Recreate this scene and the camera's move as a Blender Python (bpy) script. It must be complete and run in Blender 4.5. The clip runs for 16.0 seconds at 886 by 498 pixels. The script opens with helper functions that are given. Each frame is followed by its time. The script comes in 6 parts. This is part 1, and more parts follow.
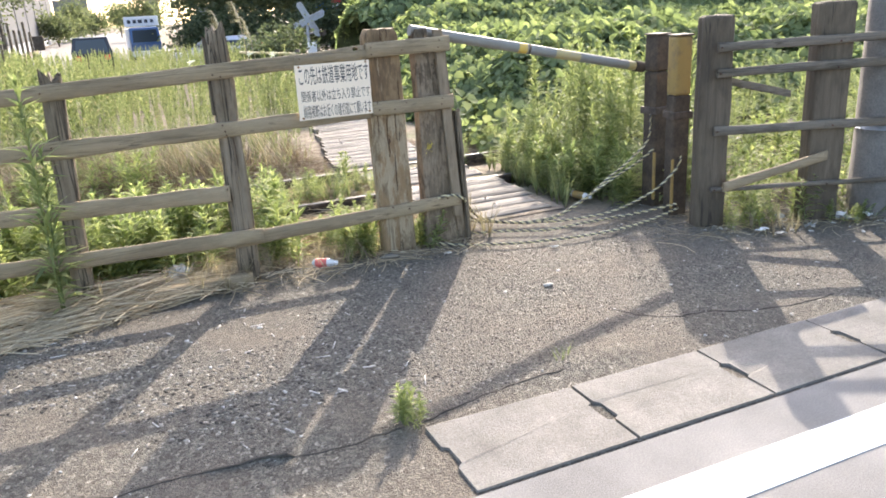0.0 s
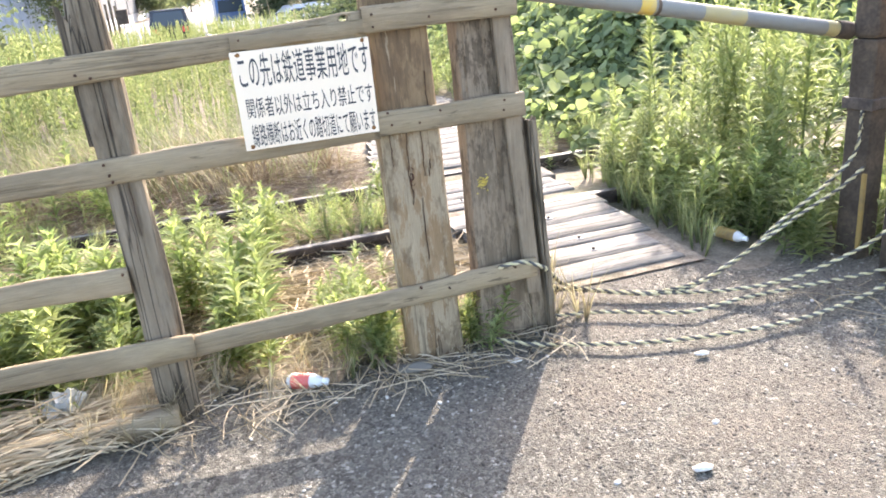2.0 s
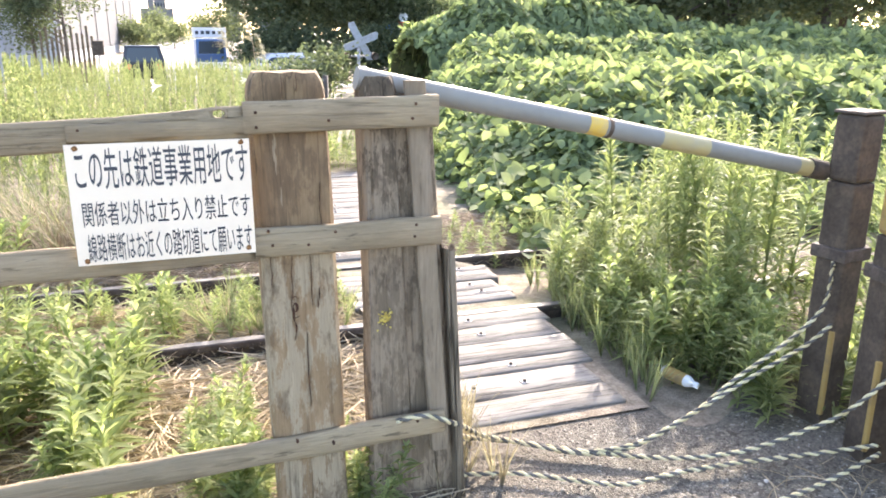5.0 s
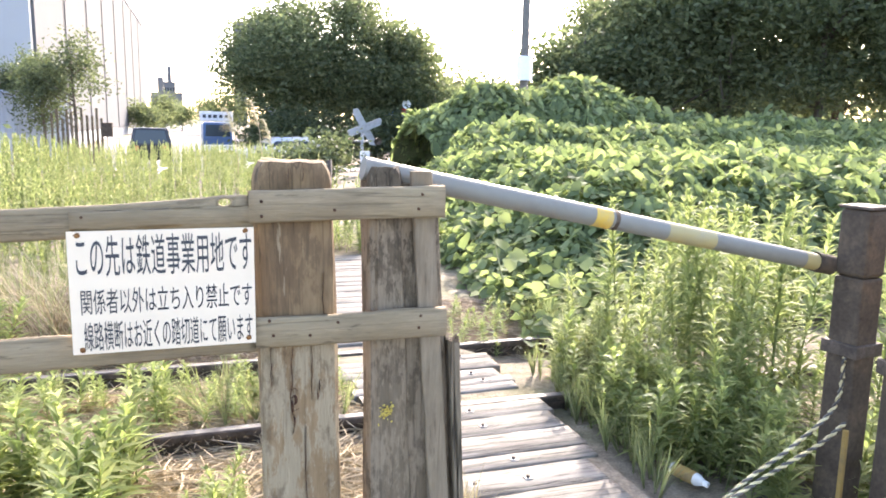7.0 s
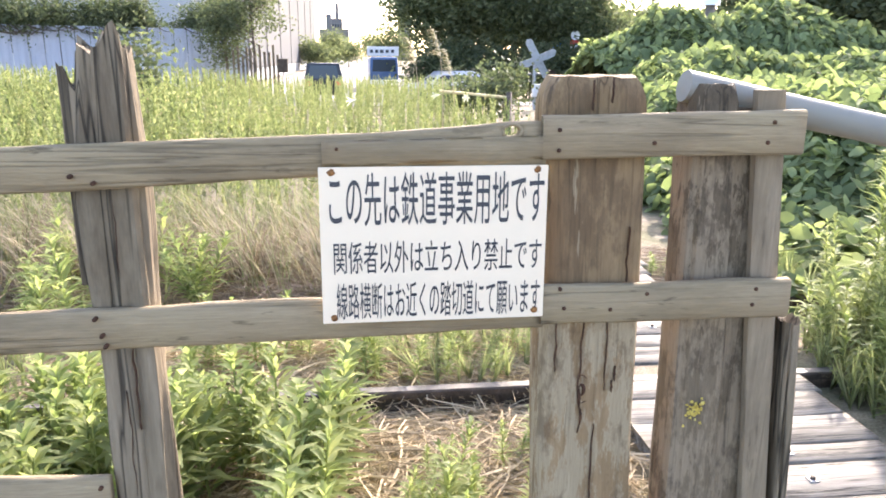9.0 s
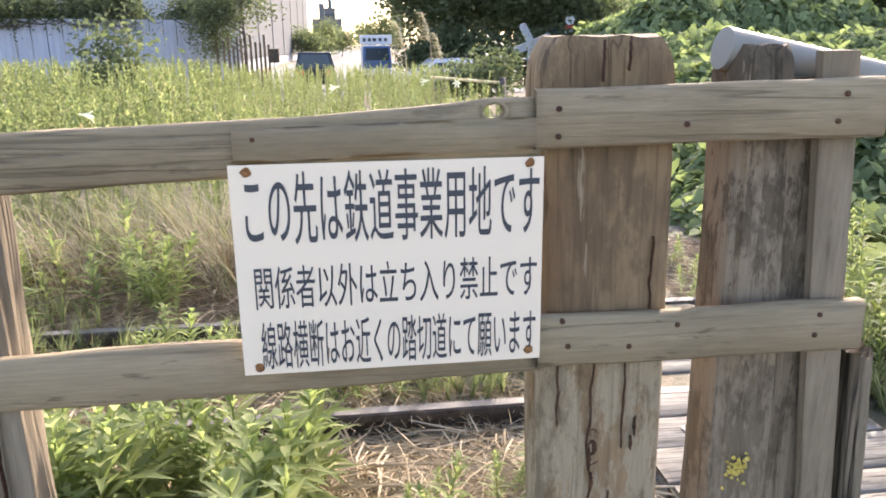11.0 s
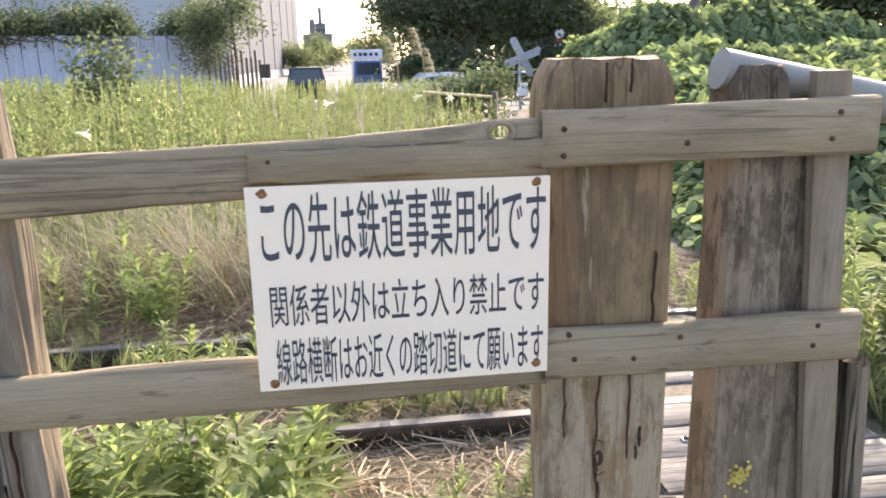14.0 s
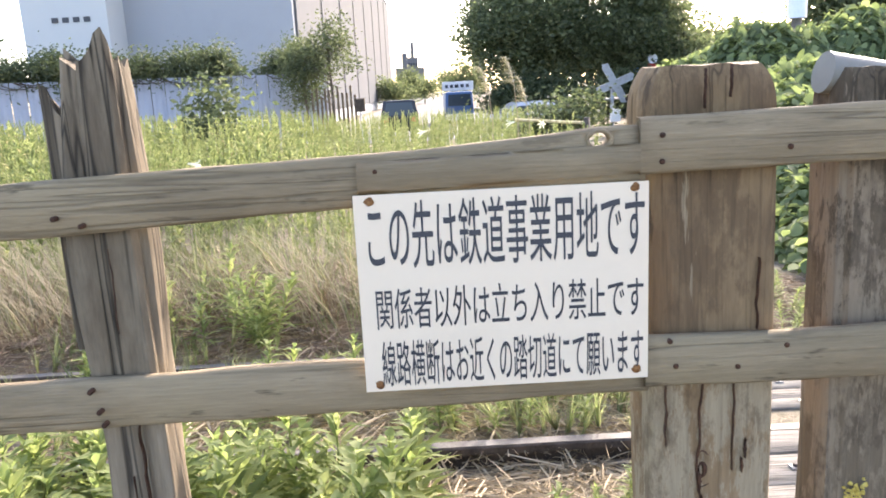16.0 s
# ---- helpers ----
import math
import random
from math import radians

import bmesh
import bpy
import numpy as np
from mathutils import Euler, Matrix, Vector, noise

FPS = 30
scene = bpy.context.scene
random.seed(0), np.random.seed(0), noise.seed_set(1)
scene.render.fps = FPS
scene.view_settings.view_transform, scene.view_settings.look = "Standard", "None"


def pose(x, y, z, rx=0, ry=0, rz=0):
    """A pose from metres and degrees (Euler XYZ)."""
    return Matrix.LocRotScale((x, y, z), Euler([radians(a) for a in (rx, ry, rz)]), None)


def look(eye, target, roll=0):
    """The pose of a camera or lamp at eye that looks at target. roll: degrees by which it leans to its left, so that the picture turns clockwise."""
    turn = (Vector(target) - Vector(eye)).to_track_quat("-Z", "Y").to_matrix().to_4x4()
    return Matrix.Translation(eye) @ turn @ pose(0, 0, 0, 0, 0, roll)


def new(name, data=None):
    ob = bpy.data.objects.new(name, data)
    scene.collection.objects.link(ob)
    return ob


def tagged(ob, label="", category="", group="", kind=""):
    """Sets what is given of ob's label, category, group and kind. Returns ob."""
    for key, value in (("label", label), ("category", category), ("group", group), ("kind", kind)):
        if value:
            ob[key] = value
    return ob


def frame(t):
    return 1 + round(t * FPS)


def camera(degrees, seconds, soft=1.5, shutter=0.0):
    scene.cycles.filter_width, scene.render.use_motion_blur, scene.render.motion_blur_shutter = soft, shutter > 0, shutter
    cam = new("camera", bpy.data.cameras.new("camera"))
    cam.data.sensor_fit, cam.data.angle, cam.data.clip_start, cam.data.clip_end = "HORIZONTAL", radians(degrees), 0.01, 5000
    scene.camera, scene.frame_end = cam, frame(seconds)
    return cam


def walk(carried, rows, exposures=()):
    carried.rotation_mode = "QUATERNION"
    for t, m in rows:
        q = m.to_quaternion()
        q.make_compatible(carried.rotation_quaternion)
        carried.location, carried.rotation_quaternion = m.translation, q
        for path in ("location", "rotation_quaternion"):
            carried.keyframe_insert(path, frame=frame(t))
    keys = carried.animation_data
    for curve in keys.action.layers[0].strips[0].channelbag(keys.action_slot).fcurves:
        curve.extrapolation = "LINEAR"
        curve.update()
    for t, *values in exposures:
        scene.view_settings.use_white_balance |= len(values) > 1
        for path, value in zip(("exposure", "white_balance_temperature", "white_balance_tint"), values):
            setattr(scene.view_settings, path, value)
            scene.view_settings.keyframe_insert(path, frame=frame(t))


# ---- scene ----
cam = camera(60.7, 16.0, soft=1.8)
PATH = [
    (0, (-0.007, -0.054, 1.542), (0.741, 1.696, 0.929), -3.3),
    (0.5, (0.278, 0.524, 1.487), (1.055, 2.251, 0.843), 0.8),
    (1, (0.656, 0.954, 1.5), (1.279, 2.742, 0.858), -2.7),
    (1.5, (0.843, 1.395, 1.406), (1.351, 3.174, 0.647), -3.5),
    (2, (0.934, 1.807, 1.434), (1.442, 3.616, 0.749), -5.7),
    (2.5, (1.2, 2.185, 1.473), (1.631, 4.046, 0.881), -4.1),
    (3, (1.28, 2.221, 1.493), (1.774, 4.112, 1.067), -0.1),
    (3.1, (1.283, 2.224, 1.504), (1.844, 4.085, 1.032), 0.2),
    (3.2, (1.278, 2.228, 1.503), (1.863, 4.069, 0.985), 0.6),
    (5.3, (1.308, 2.282, 1.539), (1.932, 4.103, 0.995), 0.4),
    (5.5, (1.3, 2.292, 1.551), (1.967, 4.127, 1.117), 2.0),
    (6, (1.309, 2.284, 1.579), (1.914, 4.158, 1.232), 0.5),
    (6.5, (1.298, 2.311, 1.55), (1.912, 4.185, 1.218), 0.4),
    (7, (1.303, 2.309, 1.542), (1.936, 4.177, 1.21), 1.1),
    (7.5, (1.302, 2.32, 1.533), (1.892, 4.191, 1.144), 1.6),
    (8, (1.215, 2.358, 1.514), (1.493, 4.29, 1.079), 1.4),
    (8.5, (1.074, 2.57, 1.501), (1.3, 4.498, 1.02), 0.6),
    (9, (1.082, 2.894, 1.469), (1.311, 4.816, 0.969), 0.3),
    (9.2, (1.17, 3.055, 1.433), (1.34, 4.995, 0.978), 1.1),
    (11.3, (1.183, 3.281, 1.42), (1.432, 5.193, 0.886), -1.1),
    (11.5, (1.176, 3.284, 1.423), (1.449, 5.196, 0.906), -0.8),
    (12, (1.161, 3.278, 1.425), (1.429, 5.187, 0.895), -0.5),
    (12.5, (1.154, 3.259, 1.447), (1.453, 5.154, 0.883), 1.0),
    (13, (1.151, 3.25, 1.443), (1.446, 5.157, 0.917), 0.3),
    (13.5, (1.157, 3.251, 1.44), (1.45, 5.156, 0.904), -0.2),
    (14, (1.153, 3.25, 1.435), (1.409, 5.171, 0.939), -1.1),
    (14.5, (1.139, 3.255, 1.438), (1.376, 5.173, 0.924), -1.0),
    (15, (1.138, 3.247, 1.445), (1.359, 5.172, 0.949), -1.1),
    (15.5, (1.126, 3.228, 1.442), (1.242, 5.156, 0.924), -0.9),
    (16, (1.135, 3.209, 1.408), (1.155, 5.166, 0.996), -2.9),
]
walk(cam, [(t, look(eye, target, roll)) for t, eye, target, roll in PATH],
     [(0, 2.32, 7100, 14), (0.5, 2.58, 7050, 14), (1.0, 2.75, 7050, 14), (2.5, 2.92, 7000, 16), (9.2, 2.75, 7000, 17), (11.3, 2.36, 7050, 18), (15, 2.34, 7050, 18), (16, 2.52, 7000, 17)])

# ---- light ----
SUN_AZ, SUN_EL = 33.0, 28.0
world = bpy.data.worlds.new("sky_world")
scene.world = world
world.use_nodes = True
wn = world.node_tree
sky = wn.nodes.new("ShaderNodeTexSky")
sky.sky_type = "NISHITA"
sky.sun_disc = False
sky.sun_elevation = radians(SUN_EL)
sky.sun_rotation = radians(SUN_AZ)
sky.dust_density = 2.0
sky.air_density = 0.8
bg = wn.nodes["Background"]
bg.inputs["Strength"].default_value = 0.15
wn.links.new(sky.outputs[0], bg.inputs["Color"])
sun = new("sun", bpy.data.lights.new("sun", "SUN"))
sun.data.energy = 2.0
sun.data.angle = radians(0.6)
sun.data.color = (1.0, 0.96, 0.90)
sun_dir = Vector((math.sin(radians(SUN_AZ)) * math.cos(radians(SUN_EL)), math.cos(radians(SUN_AZ)) * math.cos(radians(SUN_EL)), math.sin(radians(SUN_EL))))
sun.matrix_world = look(sun_dir * 60, (0, 0, 0))

# ---- materials ----
rng = np.random.default_rng(7)


class Nodes:
    """A short way to write node materials."""

    def __init__(self, name):
        self.mat = bpy.data.materials.new(name)
        self.mat.use_nodes = True
        self.t = self.mat.node_tree
        self.bsdf = self.t.nodes["Principled BSDF"]
        self.out = self.t.nodes["Material Output"]

    def add(self, kind, **inputs):
        n = self.t.nodes.new(kind)
        for key, value in inputs.items():
            self.put(n, key.replace("_", " "), value)
        return n

    def put(self, node, key, value):
        if hasattr(value, "is_output"):
            self.t.links.new(value, node.inputs[key])
        else:
            node.inputs[key].default_value = value

    def coords(self, stretch=(1, 1, 1), space="Object"):
        tc = self.t.nodes.new("ShaderNodeTexCoord")
        mp = self.t.nodes.new("ShaderNodeMapping")
        mp.inputs["Scale"].default_value = stretch
        self.t.links.new(tc.outputs[space], mp.inputs["Vector"])
        return mp.outputs[0]

    def noise(self, scale, co=None, detail=5.0, rough=0.6):
        n = self.add("ShaderNodeTexNoise", Scale=scale, Detail=detail, Roughness=rough)
        if co is not None:
            self.t.links.new(co, n.inputs["Vector"])
        return n.outputs["Fac"]

    def ramp(self, fac, *stops):
        n = self.t.nodes.new("ShaderNodeValToRGB")
        e = n.color_ramp.elements
        while len(e) < len(stops):
            e.new(0.5)
        for el, (p, c) in zip(e, stops):
            el.position = p
            el.color = (*c, 1) if len(c) == 3 else c
        self.t.links.new(fac, n.inputs["Fac"])
        return n.outputs["Color"]

    def mix(self, fac, a, b, mode="MIX"):
        n = self.t.nodes.new("ShaderNodeMix")
        n.data_type = "RGBA"
        n.blend_type = mode
        for i, v in ((0, fac), (6, a), (7, b)):
            if hasattr(v, "is_output"):
                self.t.links.new(v, n.inputs[i])
            else:
                n.inputs[i].default_value = v if i == 0 else (*v, 1)
        return n.outputs[2]

    def bump(self, height, strength=0.3, dist=0.01):
        n = self.add("ShaderNodeBump", Strength=strength, Distance=dist)
        self.t.links.new(height, n.inputs["Height"])
        self.t.links.new(n.outputs[0], self.bsdf.inputs["Normal"])

    def finish(self, color, rough=0.8, metal=0.0, spec=0.5):
        self.put(self.bsdf, "Base Color", color if hasattr(color, "is_output") else (*color, 1))
        self.put(self.bsdf, "Roughness", rough)
        self.put(self.bsdf, "Metallic", metal)
        self.put(self.bsdf, "Specular IOR Level", spec)
        return self.mat


def g(v):
    return (v, v, v)


def rough_mat(name, dark, mid, light, scale=6.0, fine=60.0, rough=0.85, bump=0.3, dist=0.005, stretch=(1, 1, 1), metal=0.0, spec=0.4):
    """A mottled surface: broad patches and a fine grain."""
    m = Nodes(name)
    co = m.coords(stretch)
    broad = m.noise(scale, co)
    grain = m.noise(fine, co, 4)
    c = m.ramp(broad, (0.3, dark), (0.52, mid), (0.72, light))
    c = m.mix(0.45, c, m.ramp(grain, (0.3, g(0.35)), (0.7, g(0.95))), "OVERLAY")
    m.bump(grain, bump, dist)
    return m.finish(c, rough, metal, spec)


def wood_mat(name, dark, mid, light, axis, crack=0.5, stain=(0.09, 0.07, 0.05), pale=None, pale_z=None, gloss=0.85, fibre=0.0):
    """Weathered wood: soft grain, blotches, short flecks and long thin cracks along one axis."""
    m = Nodes(name)

    def along(k):
        s = [1, 1, 1]
        s[axis] = k
        return m.coords(s)

    co, co2 = along(0.07), along(0.3)
    info = m.t.nodes.new("ShaderNodeObjectInfo")
    grain = m.noise(34, co, 5, 0.6)
    broad = m.noise(6, co2, 6, 0.62)
    cloud = m.noise(3.2, along(0.55), 5, 0.6)
    c = m.ramp(grain, (0.06, dark), (0.5, mid), (0.94, light))
    c = m.mix(m.ramp(cloud, (0.40, g(0)), (0.62, g(0.6))), c, [v * k for v, k in zip(mid, (1.0, 1.03, 0.98))])
    c = m.mix(m.ramp(broad, (0.46, g(0)), (0.57, g(0.85))), c, stain)
    if pale is not None:
        sep = m.t.nodes.new("ShaderNodeSeparateXYZ")
        tc = m.t.nodes.new("ShaderNodeTexCoord")
        m.t.links.new(tc.outputs["Object"], sep.inputs[0])
        zr = m.t.nodes.new("ShaderNodeMapRange")
        zr.inputs["From Min"].default_value = pale_z + 0.04
        zr.inputs["From Max"].default_value = pale_z - 0.04
        m.t.links.new(sep.outputs["Z"], zr.inputs["Value"])
        flakes = m.ramp(m.noise(12, co2, 7, 0.75), (0.465, g(0)), (0.51, g(0.95)))
        f = m.mix(1.0, flakes, zr.outputs[0], "MULTIPLY")
        c = m.mix(f, c, pale)
        # bark-dark blotches and thin scraped streaks
        blot = m.ramp(m.noise(8.5, along(0.5), 8, 0.72), (0.53, g(0)), (0.60, g(0.6)))
        c = m.mix(blot, c, [v * 0.72 for v in stain])
        scrape = m.ramp(m.noise(26, along(0.11), 5, 0.7), (0.63, g(0)), (0.67, g(0.7)))
        c = m.mix(scrape, c, [v * 1.15 for v in pale])
    flecks = m.ramp(m.noise(46, along(0.16), 4, 0.65), (0.60, g(0)), (0.67, g(0.8)))
    c = m.mix(m.mix(1.0, flecks, m.ramp(m.noise(4, co2, 3), (0.44, g(0)), (0.58, g(1))), "MULTIPLY"), c, [v * 0.4 for v in stain])
    fine = m.noise(210, co, 4, 0.7)
    c = m.mix(0.26, c, m.ramp(fine, (0.3, g(0.3)), (0.7, g(0.8))), "OVERLAY")
    co3 = along(0.028)
    lines = m.ramp(m.noise(9, co3, 4, 0.6), (0.489, g(1)), (0.5, g(0.0)), (0.511, g(1)))
    hair = m.ramp(m.noise(30, co3, 2, 0.5), (0.48 - 0.03 * fibre, g(1)), (0.5, g(0.6 - 0.5 * fibre)), (0.52 + 0.03 * fibre, g(1)))
    where = m.ramp(m.noise(4.5, co2, 3), (0.45, g(1)), (0.52, g(0)))
    checks = m.mix(1.0, m.mix(where, lines, g(1.0)), hair, "MULTIPLY")
    c = m.mix(crack, c, m.mix(1.0, c, checks, "MULTIPLY"))
    c = m.mix(0.25, c, m.ramp(info.outputs["Random"], (0.0, g(0.6)), (1.0, g(1.0))), "MULTIPLY")
    h = m.mix(0.55, m.ramp(fine, (0.2, g(0)), (0.8, g(1))), checks)
    m.bump(h, 0.6, 0.005)
    return m.finish(c, gloss, 0.0, 0.3)


def leaf_mat(name, dark, mid, light, glow=0.45, rough=0.55, dead=None):
    """Leaves: each its own shade, letting light through."""
    m = Nodes(name)
    geo = m.t.nodes.new("ShaderNodeNewGeometry")
    stops = [(0.0, dark), (0.5, mid), (0.92, light)]
    if dead:
        stops.append((1.0, dead))
    c = m.ramp(geo.outputs["Random Per Island"], *stops)
    c = m.mix(0.5, c, m.ramp(m.noise(0.9, m.coords()), (0.3, g(0.65)), (0.7, g(1.0))), "MULTIPLY")
    m.finish(c, rough, 0.0, 0.2)
    tr = m.t.nodes.new("ShaderNodeBsdfTranslucent")
    m.t.links.new(m.mix(1.0, c, (1.13, 1.16, 0.84), "MULTIPLY"), tr.inputs["Color"])
    mx = m.t.nodes.new("ShaderNodeMixShader")
    mx.inputs[0].default_value = glow
    m.t.links.new(m.bsdf.outputs[0], mx.inputs[1])
    m.t.links.new(tr.outputs[0], mx.inputs[2])
    m.t.links.new(mx.outputs[0], m.out.inputs["Surface"])
    return m.mat


def paint_mat(name, color, rough=0.4, metal=0.0, wear=0.15, dirt=(0.12, 0.1, 0.08), scale=9.0, spec=0.5):
    """Paint with some dirt and dullness."""
    m = Nodes(name)
    co = m.coords()
    d = m.ramp(m.noise(scale, co, 6, 0.7), (0.5, g(0)), (0.75, g(1)))
    f = m.mix(1.0, d, g(wear * 3), "MULTIPLY")
    c = m.mix(f, color, dirt)
    m.bump(m.noise(70, co), 0.08, 0.002)
    return m.finish(c, rough, metal, spec)


def glass_mat(name, color=(0.03, 0.04, 0.05), rough=0.2):
    m = Nodes(name)
    return m.finish(color, rough, 0.0, 0.35)


RAIL_WOOD = wood_mat("rail_wood", (0.205, 0.155, 0.094), (0.29, 0.222, 0.139), (0.365, 0.285, 0.184), 0, 0.4, (0.215, 0.164, 0.10))
BATTEN_WOOD = wood_mat("batten_wood", (0.17, 0.128, 0.085), (0.245, 0.188, 0.127), (0.32, 0.255, 0.18), 2, 0.35, (0.18, 0.137, 0.09))
POST_WOOD = wood_mat("post_wood", (0.10, 0.077, 0.05), (0.20, 0.157, 0.107), (0.30, 0.243, 0.175), 2, 0.9, (0.11, 0.084, 0.055), fibre=1.0)
SLEEPER_WOOD = wood_mat("sleeper_wood", (0.17, 0.108, 0.056), (0.255, 0.168, 0.09), (0.325, 0.222, 0.125), 2, 0.55, (0.15, 0.096, 0.052), (0.335, 0.262, 0.168), 0.94)
DARK_WOOD = wood_mat("dark_wood", (0.085, 0.061, 0.038), (0.155, 0.116, 0.075), (0.225, 0.174, 0.12), 2, 0.6, (0.075, 0.054, 0.034), (0.25, 0.19, 0.128), 1.35)
DARK_RAIL_WOOD = wood_mat("dark_rail_wood", (0.08, 0.068, 0.053), (0.15, 0.125, 0.098), (0.23, 0.19, 0.145), 0, 0.6, (0.08, 0.068, 0.05))
# the post wood at little over half its tone, for the fence beyond the pillars
SHADE_WOOD = wood_mat("dark_post_wood", (0.065, 0.05, 0.034), (0.115, 0.09, 0.063), (0.175, 0.137, 0.097), 2, 0.6, (0.07, 0.054, 0.038))
PLANK_WOOD = wood_mat("plank_wood", (0.15, 0.135, 0.115), (0.25, 0.227, 0.197), (0.34, 0.312, 0.275), 0, 0.8, (0.16, 0.143, 0.12), gloss=0.92, fibre=0.6)
NAIL = rough_mat("rusty_nail", (0.03, 0.016, 0.01), (0.07, 0.032, 0.018), (0.12, 0.06, 0.03), 60, 200, 0.8, metal=0.3)
WASHER = rough_mat("washer_steel", (0.22, 0.20, 0.18), (0.32, 0.30, 0.275), (0.42, 0.40, 0.37), 30, 120, 0.55, metal=0.3)
RUST = rough_mat("rusty_steel", (0.04, 0.031, 0.025), (0.078, 0.06, 0.047), (0.13, 0.102, 0.082), 14, 90, 0.75, metal=0.3)
RAIL_TOP = rough_mat("rail_running_face", (0.07, 0.06, 0.051), (0.12, 0.106, 0.093), (0.18, 0.163, 0.146), 9, 90, 0.62, 0.1, metal=0.1)
SIGN_WHITE = paint_mat("sign_enamel", (0.74, 0.615, 0.465), 0.35, 0, 0.05, (0.5, 0.43, 0.33), 5)
SIGN_BLACK = paint_mat("sign_black", (0.035, 0.037, 0.045), 0.5, 0, 0.02)
SIGN_RUST = rough_mat("sign_rust", (0.10, 0.04, 0.015), (0.2, 0.09, 0.03), (0.32, 0.17, 0.07), 70, 200, 0.9)
ASPHALT = rough_mat("asphalt", (0.142, 0.135, 0.124), (0.179, 0.171, 0.158), (0.218, 0.206, 0.190), 2.0, 170, 0.9, 0.5, 0.005)
CONCRETE = rough_mat("slab_concrete", (0.122, 0.112, 0.095), (0.172, 0.158, 0.136), (0.22, 0.203, 0.176), 4.0, 130, 0.9, 0.7, 0.005)
POLE_CONCRETE = rough_mat("pole_concrete", (0.085, 0.075, 0.062), (0.12, 0.107, 0.09), (0.16, 0.145, 0.122), 4.0, 90, 0.9, 0.4, 0.004)
LINE_PAINT = paint_mat("road_paint", (0.72, 0.72, 0.70), 0.7, 0, 0.14, (0.3, 0.29, 0.28), 30)
STONE = leaf_mat("gravel_stone", (0.065, 0.056, 0.045), (0.15, 0.132, 0.106), (0.36, 0.33, 0.275), 0.0, 0.9)
WHITE_STONE = rough_mat("pale_stone", (0.38, 0.355, 0.31), (0.47, 0.44, 0.39), (0.56, 0.53, 0.48), 12, 90, 0.9)
GOLDENROD = leaf_mat("goldenrod_leaf", (0.18, 0.225, 0.10), (0.285, 0.33, 0.15), (0.41, 0.445, 0.22), 0.62)
YOUNG_LEAF = leaf_mat("young_weed_leaf", (0.19, 0.245, 0.105), (0.31, 0.365, 0.16), (0.45, 0.485, 0.24), 0.62)
FIELD_LEAF = leaf_mat("field_weed_leaf", (0.15, 0.19, 0.088), (0.26, 0.30, 0.14), (0.40, 0.42, 0.225), 0.6, dead=(0.42, 0.36, 0.24))
GRASS = leaf_mat("grass_blade", (0.14, 0.175, 0.085), (0.25, 0.28, 0.145), (0.38, 0.385, 0.23), 0.56)
DRY_GRASS = leaf_mat("dry_grass", (0.20, 0.165, 0.115), (0.34, 0.285, 0.205), (0.5, 0.43, 0.32), 0.4, 0.8)
STRAW = leaf_mat("straw", (0.24, 0.185, 0.115), (0.40, 0.315, 0.205), (0.61, 0.50, 0.345), 0.2, 0.8)
KUDZU = leaf_mat("kudzu_leaf", (0.13, 0.17, 0.085), (0.22, 0.27, 0.13), (0.34, 0.39, 0.19), 0.52, 0.75)
TREE_LEAF = leaf_mat("tree_leaf", (0.09, 0.115, 0.07), (0.145, 0.175, 0.10), (0.22, 0.25, 0.145), 0.58)
SHRUB_LEAF = leaf_mat("shrub_leaf", (0.065, 0.085, 0.052), (0.11, 0.135, 0.078), (0.17, 0.195, 0.11), 0.52)
BARK = rough_mat("bark", (0.05, 0.04, 0.03), (0.09, 0.075, 0.06), (0.14, 0.12, 0.1), 5, 40, 0.95, 0.6, 0.02)
# dark green that paints in the shade beneath the kudzu leaves
THICKET_SHADE = rough_mat("thicket_shade", (0.05, 0.065, 0.03), (0.08, 0.10, 0.045), (0.11, 0.13, 0.06), 3, 20, 0.95, 0.6, 0.02)
PLUME = leaf_mat("plume", (0.4, 0.36, 0.28), (0.5, 0.46, 0.38), (0.62, 0.58, 0.5), 0.4, 0.9)
POLE_WHITE = paint_mat("pole_white", (0.195, 0.188, 0.16), 0.55, 0.0, 0.2, (0.15, 0.135, 0.115), 6)
POLE_YELLOW = paint_mat("pole_yellow", (0.56, 0.36, 0.06), 0.5, 0, 0.2, (0.35, 0.3, 0.2), 14)
POST_BLACK = rough_mat("post_black", (0.035, 0.026, 0.019), (0.06, 0.046, 0.034), (0.11, 0.08, 0.055), 5, 60, 0.8, 0.25, spec=0.2)
ROPE_YELLOW = rough_mat("rope_pale", (0.35, 0.29, 0.15), (0.5, 0.43, 0.25), (0.62, 0.55, 0.36), 20, 200, 0.9)
ROPE_BLACK = rough_mat("rope_black", (0.05, 0.045, 0.04), (0.085, 0.08, 0.07), (0.13, 0.12, 0.11), 20, 200, 0.9)
HOARDING = paint_mat("hoarding_white", (0.37, 0.40, 0.465), 0.8, 0.0, 0.1, (0.2, 0.2, 0.2), 1.2, 0.1)
WALL_PANEL = paint_mat("panel_wall", (0.13, 0.134, 0.14), 0.9, 0, 0.06, (0.2, 0.2, 0.2), 0.25, 0.05)
WALL_WHITE = paint_mat("white_wall", (0.55, 0.55, 0.53), 0.9, 0, 0.06, (0.4, 0.4, 0.4), 0.25, 0.05)
WALL_SEAM = paint_mat("wall_seam", (0.07, 0.072, 0.08), 0.9, 0, 0.05, spec=0.05)
WALL_GREY = paint_mat("grey_wall", (0.36, 0.37, 0.385), 0.9, 0, 0.05, (0.22, 0.22, 0.22), 0.2, 0.05)
